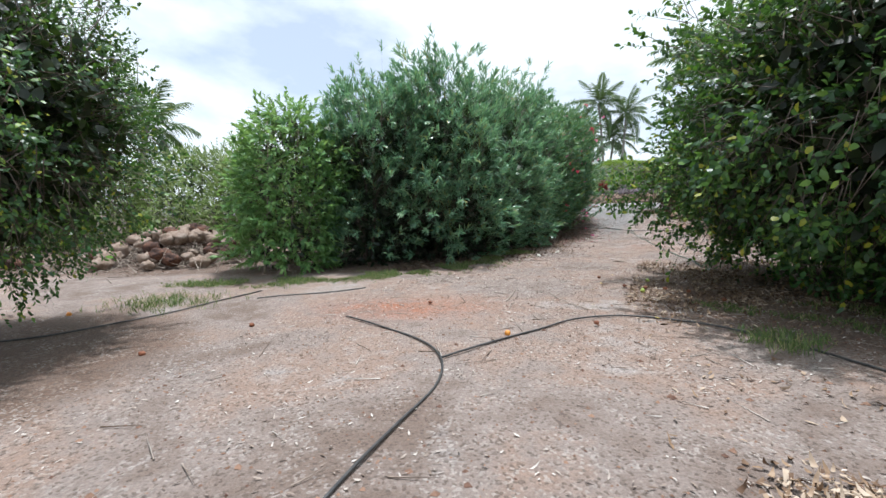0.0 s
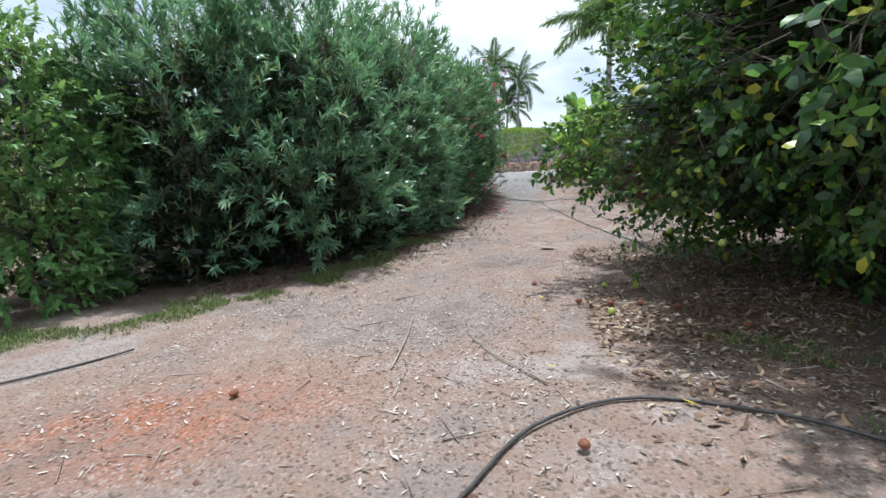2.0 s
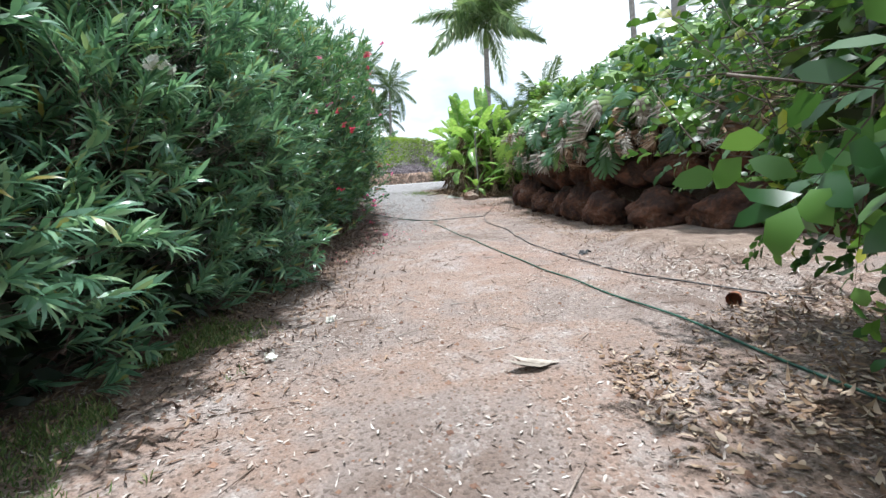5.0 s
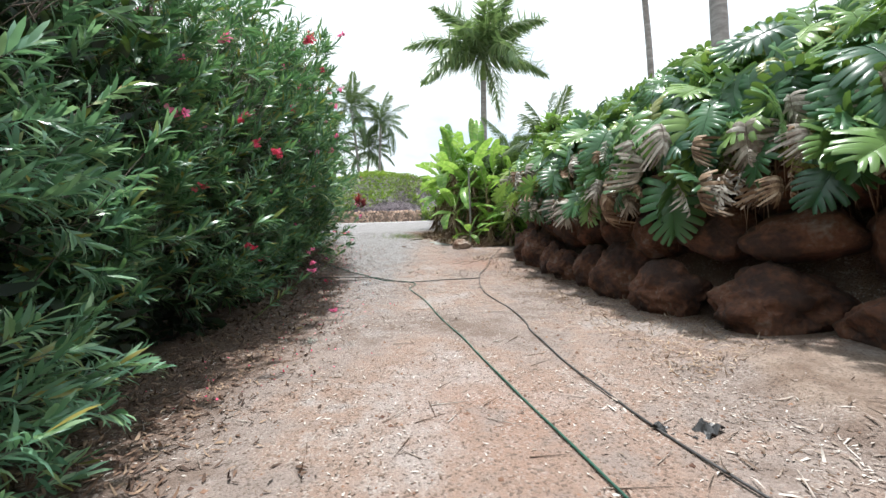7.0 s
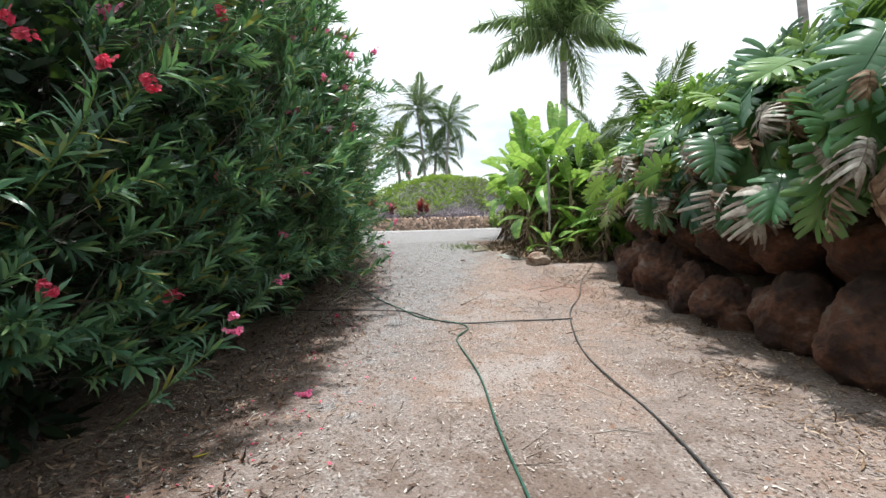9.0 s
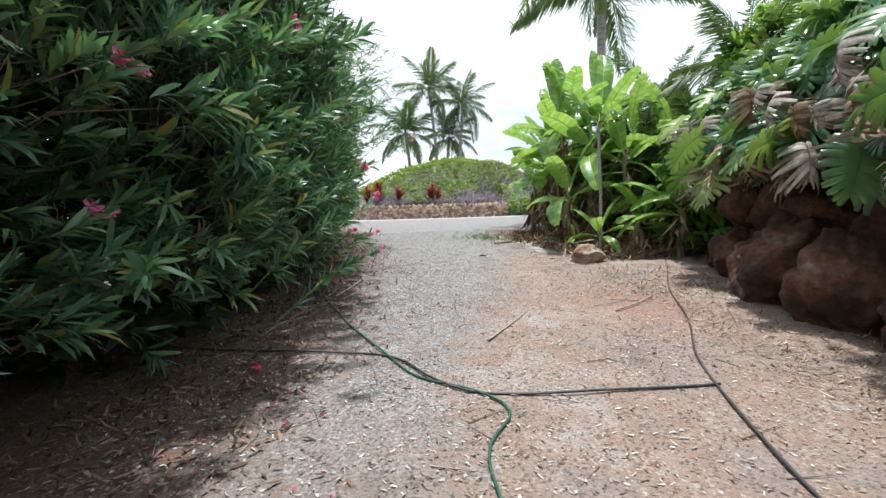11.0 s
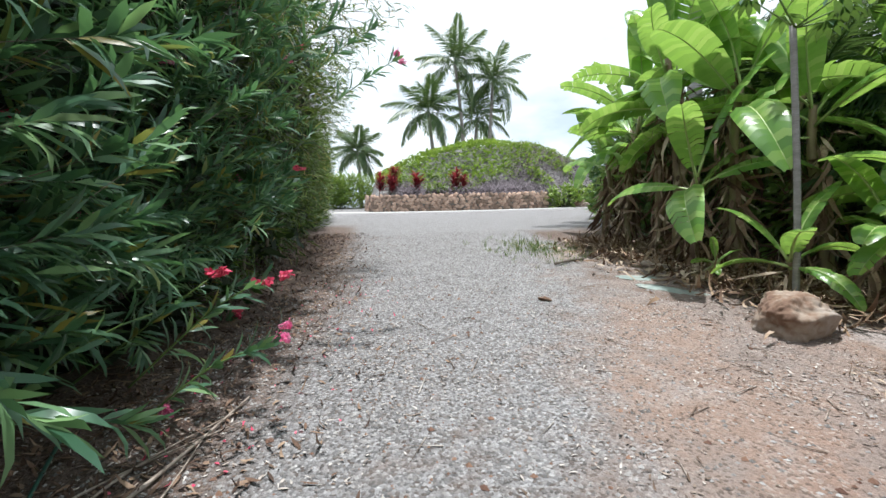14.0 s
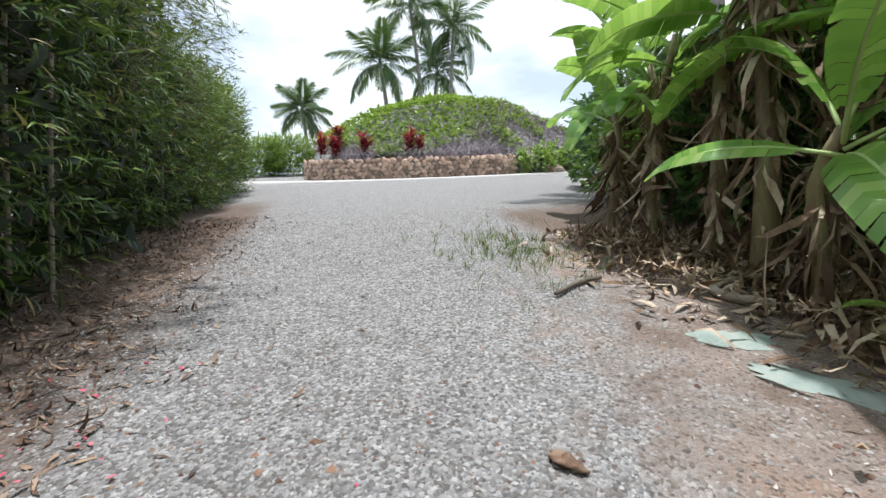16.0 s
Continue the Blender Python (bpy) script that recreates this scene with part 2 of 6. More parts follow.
M_TARP = rough_mat("faded_green_tarp", [(0.2, (0.17, 0.21, 0.19)), (0.5, (0.25, 0.3, 0.27)), (0.8, (0.34, 0.34, 0.3))], 6, 0.85, 0.3, 40)
M_CLAY = rough_mat("terracotta", [(0.2, (0.28, 0.10, 0.05)), (0.8, (0.42, 0.19, 0.10))], 5, 0.85, 0.2, 40)
M_DRYTWIG = rough_mat("dry_twig", [(0.2, (0.15, 0.11, 0.08)), (0.8, (0.42, 0.36, 0.30))], 8, 0.9, 0.2, 40, 0.5)
M_DARKTWIG = rough_mat("grey_brush", [(0.2, (0.07, 0.055, 0.06)), (0.8, (0.28, 0.24, 0.26))], 3, 0.9, 0.2, 20, 0.8)


def ground_mat():
    m, n, l, p = nodes_of("dirt_and_gravel")
    co = n.new("ShaderNodeTexCoord")
    def noise_n(scale, detail=5, rough=0.6):
        x = n.new("ShaderNodeTexNoise")
        x.inputs["Scale"].default_value, x.inputs["Detail"].default_value, x.inputs["Roughness"].default_value = scale, detail, rough
        l.new(co.outputs["Object"], x.inputs["Vector"])
        return x
    def math_n(op, a, b):
        x = n.new("ShaderNodeMath")
        x.operation = op
        for i, v in enumerate((a, b)):
            if isinstance(v, (int, float)):
                x.inputs[i].default_value = v
            else:
                l.new(v, x.inputs[i])
        return x.outputs[0]
    def mix_n(fac, a, b, kind="MIX"):
        x = n.new("ShaderNodeMix")
        x.data_type, x.blend_type = "RGBA", kind
        for i, v in ((0, fac), (6, a), (7, b)):
            if isinstance(v, float):
                x.inputs[i].default_value = v
            elif isinstance(v, tuple):
                x.inputs[i].default_value = (*v, 1)
            else:
                l.new(v, x.inputs[i])
        return x.outputs[2]
    def range_n(v, a, b, c=0.0, d=1.0):
        x = n.new("ShaderNodeMapRange")
        for k, q in zip(("From Min", "From Max", "To Min", "To Max"), (a, b, c, d)):
            x.inputs[k].default_value = q
        l.new(v, x.inputs["Value"])
        return x.outputs["Result"]
    big, mid, fine = noise_n(0.5), noise_n(3.0, 6, 0.65), noise_n(45, 6, 0.75)
    cells = n.new("ShaderNodeTexVoronoi")
    cells.inputs["Scale"].default_value = 50
    l.new(co.outputs["Object"], cells.inputs["Vector"])
    cell = n.new("ShaderNodeSeparateColor")
    l.new(cells.outputs["Color"], cell.inputs["Color"])
    dirt = ramp_node(n, [(0.37, (0.17, 0.125, 0.1)), (0.46, (0.245, 0.2, 0.174)), (0.53, (0.262, 0.185, 0.143)), (0.62, (0.31, 0.268, 0.242))])
    l.new(math_n("ADD", math_n("MULTIPLY", big.outputs["Fac"], 0.75), math_n("MULTIPLY", mid.outputs["Fac"], 0.25)), dirt.inputs["Fac"])
    grav = ramp_node(n, [(0.0, (0.1, 0.096, 0.093)), (0.45, (0.215, 0.209, 0.206)), (0.85, (0.3, 0.295, 0.292)), (1.0, (0.4, 0.395, 0.39))])
    l.new(cell.outputs[0], grav.inputs["Fac"])
    xyz = n.new("ShaderNodeSeparateXYZ")
    l.new(co.outputs["Object"], xyz.inputs["Vector"])
    along = range_n(math_n("ADD", xyz.outputs["Y"], math_n("MULTIPLY", math_n("SUBTRACT", big.outputs["Fac"], 0.5), 14.0)), 15, 29, -0.2, 0.42)
    across = math_n("SUBTRACT", xyz.outputs["X"], math_n("MULTIPLY", xyz.outputs["Y"], 0.36))
    edge = range_n(math_n("ADD", across, math_n("MULTIPLY", math_n("SUBTRACT", big.outputs["Fac"], 0.5), 3.0)), -0.1, 1.9, 0.0, -0.72)
    edge = math_n("MULTIPLY", edge, range_n(xyz.outputs["Y"], 32.0, 36.0, 1.0, 0.0))
    gm = range_n(math_n("ADD", math_n("ADD", along, edge), mid.outputs["Fac"]), 0.38, 0.72)
    col = mix_n(gm, dirt.outputs["Color"], grav.outputs["Color"])
    pale = math_n("MULTIPLY", math_n("MULTIPLY", range_n(cell.outputs[1], 0.74, 0.82), range_n(mid.outputs["Fac"], 0.42, 0.6)), math_n("SUBTRACT", 1.0, math_n("MULTIPLY", gm, 0.7)))
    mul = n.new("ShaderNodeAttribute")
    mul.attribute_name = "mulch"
    red = n.new("ShaderNodeAttribute")
    red.attribute_name = "red_soil"
    col = mix_n(math_n("MULTIPLY", red.outputs["Fac"], range_n(mid.outputs["Fac"], 0.3, 0.6)), col, (0.30, 0.125, 0.07))
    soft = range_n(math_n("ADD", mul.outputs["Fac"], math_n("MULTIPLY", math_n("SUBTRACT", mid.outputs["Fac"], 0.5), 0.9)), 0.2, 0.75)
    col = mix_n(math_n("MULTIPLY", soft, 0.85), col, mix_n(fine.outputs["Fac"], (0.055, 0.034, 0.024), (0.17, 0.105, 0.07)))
    col = mix_n(math_n("MULTIPLY", pale, 0.55), col, (0.42, 0.385, 0.35))
    smooth = n.new("ShaderNodeAttribute")
    smooth.attribute_name = "bare_soil"
    col = mix_n(math_n("MULTIPLY", smooth.outputs["Fac"], 0.8), col, mix_n(range_n(mid.outputs["Fac"], 0.35, 0.65), (0.15, 0.1, 0.07), (0.29, 0.225, 0.175)))
    dark = math_n("MULTIPLY", range_n(cell.outputs[2], 0.82, 0.9), 0.65)
    col = mix_n(dark, col, (0.09, 0.065, 0.05))
    gr = ramp_node(n, [(0.3, (0.27, 0.27, 0.27)), (0.7, (0.76, 0.75, 0.74))])
    l.new(fine.outputs["Fac"], gr.inputs["Fac"])
    col = mix_n(0.6, col, gr.outputs["Color"], "OVERLAY")
    l.new(col, p.inputs["Base Color"])
    p.inputs["Roughness"].default_value = 0.95
    bp = n.new("ShaderNodeBump")
    bp.inputs["Strength"].default_value, bp.inputs["Distance"].default_value = 0.8, 0.02
    l.new(math_n("SUBTRACT", fine.outputs["Fac"], cells.outputs["Distance"]), bp.inputs["Height"])
    l.new(bp.outputs["Normal"], p.inputs["Normal"])
    return m


M_GROUND = ground_mat()

# ---- mesh helpers ----


def unit(v):
    return v / np.maximum(np.linalg.norm(v, axis=-1, keepdims=True), 1e-9)


def mesh_of(name, verts, faces, mat, smooth=True):
    me = bpy.data.meshes.new(name)
    me.from_pydata(np.asarray(verts).tolist(), [], faces if isinstance(faces, list) else faces.tolist())
    me.materials.append(mat)
    if smooth:
        me.polygons.foreach_set("use_smooth", np.ones(len(me.polygons), dtype=bool))
    me.update()
    return me


def join_np(parts):
    """Joins (verts, faces) pairs; faces are arrays of one width or lists."""
    vs, fs, k = [], [], 0
    for v, f in parts:
        vs.append(np.asarray(v))
        fs += (np.asarray(f) + k).tolist() if not isinstance(f, list) else [[i + k for i in q] for q in f]
        k += len(v)
    return np.concatenate(vs), fs


def thing(name, at, label, category, group="", kind=""):
    e = new(name)
    e.empty_display_size = 0.2
    e.location = at
    return tagged(e, label, category, group, kind)


def part(name, me, parent, label=""):
    ob = new(name, me)
    ob.parent = parent
    if label:
        tagged(ob, label)
    return ob


def solo(name, me, at, label, category, group="", kind="", turn=0.0, scale=1.0):
    ob = new(name, me)
    ob.location, ob.rotation_euler, ob.scale = at, (0, 0, turn), (scale,) * 3
    return tagged(ob, label, category, group, kind)


LEAF_F = np.array([[0, 2, 1], [1, 2, 4], [1, 4, 3], [3, 4, 5]])


def leaves(p, d, up, length, width, bend=0.15, fat=0.45):
    """Bent lance leaves: base p, way d, side-up up, all arrays."""
    d = unit(d)
    side = unit(np.cross(d, up))
    nrm = np.cross(side, d)
    ln, wd = np.broadcast_to(length, len(p))[:, None], np.broadcast_to(width, len(p))[:, None]
    bn = np.broadcast_to(bend, len(p))[:, None]
    m1, m2 = p + d * ln * fat * 0.75 + nrm * ln * bn * 0.12, p + d * ln * (fat + 0.3) - nrm * ln * bn * 0.25
    tip = p + d * ln - nrm * ln * bn
    v = np.stack([p, m1 - side * wd / 2, m1 + side * wd / 2, m2 - side * wd * 0.36, m2 + side * wd * 0.36, tip], 1).reshape(-1, 3)
    f = (LEAF_F[None] + 6 * np.arange(len(p))[:, None, None]).reshape(-1, 3)
    return v, f


def tube(points, radii, sides=6, cap=True):
    pts = np.asarray(points, float)
    n = len(pts)
    radii = np.broadcast_to(radii, n)
    tan = unit(np.gradient(pts, axis=0))
    ref = np.array([0.31, 0.17, 0.93]) if abs(tan[0, 2]) < 0.8 else np.array([0.93, 0.17, 0.31])
    a = unit(np.cross(tan, ref))
    b = np.cross(tan, a)
    ang = np.arange(sides) * 2 * np.pi / sides
    v = (pts[:, None] + radii[:, None, None] * (a[:, None] * np.cos(ang)[None, :, None] + b[:, None] * np.sin(ang)[None, :, None])).reshape(-1, 3)
    i, j = np.meshgrid(np.arange(n - 1), np.arange(sides), indexing="ij")
    k = (j + 1) % sides
    f = np.stack([i * sides + j, i * sides + k, (i + 1) * sides + k, (i + 1) * sides + j], -1).reshape(-1, 4).tolist()
    if cap:
        f += [list(range(sides))[::-1], [(n - 1) * sides + q for q in range(sides)]]
    return v, f


def smooth_line(points, step=0.12):
    """A line through the points, rounded, evenly stepped."""
    p = np.asarray(points, float)
    out = []
    for i in range(len(p) - 1):
        a, b, c, d = p[max(i - 1, 0)], p[i], p[i + 1], p[min(i + 2, len(p) - 1)]
        k = max(2, int(np.linalg.norm(c - b) / step))
        for t in np.arange(k) / k:
            out.append(0.5 * (2 * b + (c - a) * t + (2 * a - 5 * b + 4 * c - d) * t * t + (3 * b - a - 3 * c + d) * t ** 3))
    out.append(p[-1])
    return np.array(out)


def rock_mesh(name, size, seed, mat, detail=3, rough=0.16):
    bm = bmesh.new()
    bmesh.ops.create_icosphere(bm, subdivisions=detail, radius=1)
    off = Vector((seed * 7.3, seed * 3.1, seed * 1.7))
    cuts = []
    for a in range(7):
        w = Vector((math.sin(seed + a * 2.4), math.cos(seed * 1.3 + a * 1.9), math.sin(seed * 2.1 + a * 3.7) * 0.7)).normalized()
        cuts.append((w, 0.78 + 0.045 * (a % 4)))
    for v in bm.verts:
        n = v.co.normalized()
        q = 1 + rough * 1.5 * noise.noise(n * 1.1 + off) + rough * 0.8 * noise.noise(n * 2.6 + off)
        for w, h in cuts:
            if n.dot(w) * q > h:
                q = h / n.dot(w) * 0.86 + q * 0.14
        q += rough * (0.35 * noise.noise(n * 6 + off) + 0.2 * noise.noise(n * 13 + off) - 0.25 * max(0, 0.18 - abs(noise.noise(n * 2.2 - off))))
        v.co = Vector((n.x * size[0], n.y * size[1], n.z * size[2])) * q
    me = bpy.data.meshes.new(name)
    bm.to_mesh(me)
    bm.free()
    me.materials.append(mat)
    me.polygons.foreach_set("use_smooth", np.ones(len(me.polygons), dtype=bool))
    return me


# ---- the lie of the land ----
KNOT_Y = np.array([-15, 0, 4, 8, 12, 16, 20, 24, 28, 34, 50, 60, 75])
KNOT_Z = np.array([-3.0, -1.57, -1.10, -0.63, -0.13, 0.28, 0.73, 1.41, 2.15, 3.19, 5.67, 7.2, 8.6])
BANK = np.array([(11.6, 5.0), (11.4, 9.0), (11.3, 12.0), (11.1, 14.5), (11.3, 16.5), (12.2, 19.5), (13.9, 23.3), (15.6, 26.0), (17.6, 29.0), (19.5, 34.0), (22.0, 40.0)])

WALL = np.array([(8.5, 52.0), (8.9, 50.6), (10.2, 49.5), (12.5, 48.6), (15.0, 48.2), (18.0, 48.0), (19.6, 48.3), (24.0, 49.5), (40.0, 53.0)])


def base_z(x, y):
    x, y = np.asarray(x, float), np.asarray(y, float)
    z = sum(np.interp(y + o, KNOT_Y, KNOT_Z) for o in (-1.6, -0.8, 0, 0.8, 1.6)) / 5
    return z + 0.0741 * np.clip(x, -30, 40)


def right_of_bank(x, y):
    return np.asarray(x, float) - np.interp(y, BANK[:, 1], BANK[:, 0])


def ease(v, a, b):
    t = np.clip((np.asarray(v, float) - a) / (b - a), 0, 1)
    return t * t * (3 - 2 * t)


def land(x, y):
    """Height of the ground: the slope, the planted bank and the rise beyond the turn."""
    b = right_of_bank(x, y)
    keep = ease(y, 6, 10) * (1 - ease(y, 33, 40))
    bank = keep * (3.0 * ease(b, 0.1, 1.2) + 1.4 * ease(b, 1.2, 5))
    shelf = 0.13 * ease(np.asarray(x) - np.interp(y, [10.0, 11.0, 11.9, 13.4, 15.0], [7.9, 7.85, 8.05, 8.4, 9.6]) - 0.12 * np.sin(np.asarray(y) * 5.3), 0, 0.22) * ease(y, 9.6, 10.8) * (1 - ease(y, 13.6, 15.2))
    d = np.asarray(y) - np.interp(x, WALL[:, 0], WALL[:, 1])
    side = ease(x, 8.3, 9.3) * (1 - ease(x, 30, 36))
    mound = side * (0.9 * ease(d, 0.1, 0.45) + 4.0 * np.exp(-(((np.asarray(x) - 18.5) / 9.0) ** 2 + ((np.asarray(y) - 57.5) / 5.0) ** 2) ** 1.2) * ease(d, 1.2, 4.0))
    return base_z(x, y) + bank + mound + shelf


def land1(x, y):
    return float(land(np.array([x]), np.array([y]))[0])


FACE = np.array([(-4.2, 8.6), (-2.2, 9.0), (-0.6, 9.4), (1.2, 10.8), (2.3, 12.8), (3.3, 15.4), (4.1, 17.4), (4.9, 19.2), (5.8, 22), (6.6, 25.4), (7.2, 29), (7.2, 34), (7.1, 38)])


def ground_sheet():
    gx = np.concatenate([[-2500, -900, -400, -200, -110, -70, -50, -40, -32, -26], np.arange(-22, -6, 0.8), np.arange(-6, 18, 0.16), np.arange(18, 30, 0.6), [32, 36, 42, 50, 62, 80, 120, 200, 400, 900, 2500]])
    gy = np.concatenate([[-2500, -900, -300, -120, -60, -35, -22, -14, -9, -6], np.arange(-4, 0, 0.5), np.arange(0, 36, 0.16), np.arange(36, 64, 0.5), [66, 70, 75, 82, 95, 120, 170, 300, 600, 1200, 2500]])
    X, Y = np.meshgrid(gx, gy)
    Z = land(X, Y)
    bumps = np.zeros_like(Z)
    near = (X > -8) & (X < 20) & (Y > -3) & (Y < 38)
    for i, j in zip(*np.nonzero(near)):
        q = Vector((X[i, j], Y[i, j], 0))
        bumps[i, j] = 0.035 * noise.noise(q * 0.7) + 0.014 * noise.noise(q * 2.6)
    Z = Z + bumps
    nx, ny = len(gx), len(gy)
    i, j = np.meshgrid(np.arange(ny - 1), np.arange(nx - 1), indexing="ij")
    f = np.stack([i * nx + j, i * nx + j + 1, (i + 1) * nx + j + 1, (i + 1) * nx + j], -1).reshape(-1, 4)
    me = mesh_of("ground", np.stack([X, Y, Z], -1).reshape(-1, 3), f, M_GROUND)
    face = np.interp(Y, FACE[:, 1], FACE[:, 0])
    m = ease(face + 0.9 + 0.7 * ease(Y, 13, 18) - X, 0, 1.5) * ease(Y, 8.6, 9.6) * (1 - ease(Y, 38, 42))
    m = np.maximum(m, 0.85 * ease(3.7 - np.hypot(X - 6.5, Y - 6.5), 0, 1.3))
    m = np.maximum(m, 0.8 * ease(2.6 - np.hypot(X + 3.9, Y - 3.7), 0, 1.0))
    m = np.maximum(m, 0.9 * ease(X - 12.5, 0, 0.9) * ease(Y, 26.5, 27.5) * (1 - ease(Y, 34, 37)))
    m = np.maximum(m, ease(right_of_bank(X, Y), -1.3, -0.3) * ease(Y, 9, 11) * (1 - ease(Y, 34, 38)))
    red = 1.4 * np.exp(-((X - 0.0) / 1.05) ** 2 - ((Y - 6.1) / 0.55) ** 2) + 0.7 * np.exp(-((X - 11.2) / 0.8) ** 2 - ((Y - 23.6) / 1.2) ** 2) + 0.25 * np.exp(-((X - 6.4) / 0.8) ** 2 - ((Y - 14.5) / 1.5) ** 2)
    bare = ease(X - np.interp(Y, [10.0, 11.0, 11.9, 13.4, 15.0], [7.9, 7.85, 8.05, 8.4, 9.6]), 0.0, 0.3) * ease(Y, 10.2, 11.2) * (1 - ease(Y, 13.6, 15.0)) * (1 - ease(right_of_bank(X, Y), -1.3, -0.9))
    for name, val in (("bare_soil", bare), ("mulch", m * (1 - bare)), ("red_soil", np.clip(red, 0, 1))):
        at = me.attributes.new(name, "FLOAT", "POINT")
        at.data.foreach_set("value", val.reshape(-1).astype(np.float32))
    return tagged(new("ground", me), "reddish dirt track with grey gravel climbing a slope", "ground", kind="structure")


ground = ground_sheet()


# ---- plants ----
def shell_points(n, radius, height, seed, low=0.03, squash=1.0, lump=0.28, top=0.55, flare=0.0):
    """Points and outward ways on a lumpy upright crown of revolution."""
    r = np.random.default_rng(seed)
    h = r.uniform(low, 1, n) ** 0.9
    a = r.uniform(0, 2 * np.pi, n)
    prof = np.where(h < 0.5, 0.86 + 0.14 * np.sin(h * np.pi), top + (1 - top) * np.sqrt(np.clip(1 - (np.clip(h - 0.5, 0, 1) / 0.5) ** 2.2, 0, 1)))
    prof = np.where(h > 0.9, prof * np.sqrt(r.uniform(0.02, 1, n)), prof)
    lm = np.array([noise.noise(Vector((math.cos(t) * 1.6 + seed * 5, math.sin(t) * 1.6, k * height * 0.6))) for t, k in zip(a, h)])
    rad = radius * prof * (1 + lump * lm) * (1 + flare * (np.clip(h, 0, 0.8) - 0.6))
    p = np.stack([np.cos(a) * rad, np.sin(a) * rad * squash, h * height * (1 + 0.06 * lm)], -1)
    out = np.stack([np.cos(a), np.sin(a), 0.25 + 0.9 * (h - 0.35)], -1)
    return p, unit(out), r


def shoots(p, way, per, stem, length, width, r, spread=0.9, bend=0.2, first=0.25, fat=0.45):
    """Leafy shoots at p along way: whorled leaves on each; returns leaf and twig meshes' data."""
    n = len(p)
    k = np.tile(np.linspace(first, 1, per), n)
    base = np.repeat(p, per, 0) + np.repeat(way, per, 0) * (k * np.repeat(stem, per))[:, None]
    rnd = unit(r.normal(size=(n * per, 3)))
    w = np.repeat(way, per, 0)
    flat = unit(rnd - w * (rnd * w).sum(1, keepdims=True))
    open_ = (spread * (1.25 - 0.75 * k))[:, None]
    d = unit(w + flat * open_)
    up = unit(w + np.array([0, 0, 0.6]) + 0.25 * r.normal(size=(n * per, 3)))
    ln = length * r.uniform(0.65, 1.15, n * per)
    wd = width * r.uniform(0.8, 1.2, n * per)
    return leaves(base, d, up, ln, wd, bend * r.uniform(0.2, 1.6, n * per), fat)


def twigs(a, b, radius):
    """Thin three-sided twigs from a to b."""
    d = unit(b - a)
    s = unit(np.cross(d, np.array([0.3, 0.5, 0.81])))
    u = np.cross(d, s)
    rad = np.broadcast_to(radius, len(a))[:, None]
    v = np.stack([a + s * rad, a - s * rad * 0.5 + u * rad * 0.87, a - s * rad * 0.5 - u * rad * 0.87, b], 1).reshape(-1, 3)
    f = (np.array([[0, 1, 3], [1, 2, 3], [2, 0, 3]])[None] + 4 * np.arange(len(a))[:, None, None]).reshape(-1, 3)
    return v, f


def flower_mesh(name, mat, seed):
    """A loose cluster of open five-petalled flowers."""
    r = np.random.default_rng(seed)
    c = np.repeat(r.normal(0, 0.042, (8, 3)), 5, 0)
    axis = np.repeat(unit(r.normal(size=(8, 3)) + np.array([0, 0, 0.8])), 5, 0)
    d = unit(unit(np.cross(axis, unit(r.normal(size=(40, 3))))) + axis * 0.35)
    v, f = leaves(c, d, axis, 0.05 * r.uniform(0.8, 1.2, 40), 0.042, 0.25, 0.75)
    return mesh_of(name, v, f, mat)


FLOWERS = {c: [flower_mesh("blossom", m, s) for s in (1, 2)] for c, m in (("pink", M_PINK), ("red", M_RED), ("white", M_WHITE))}


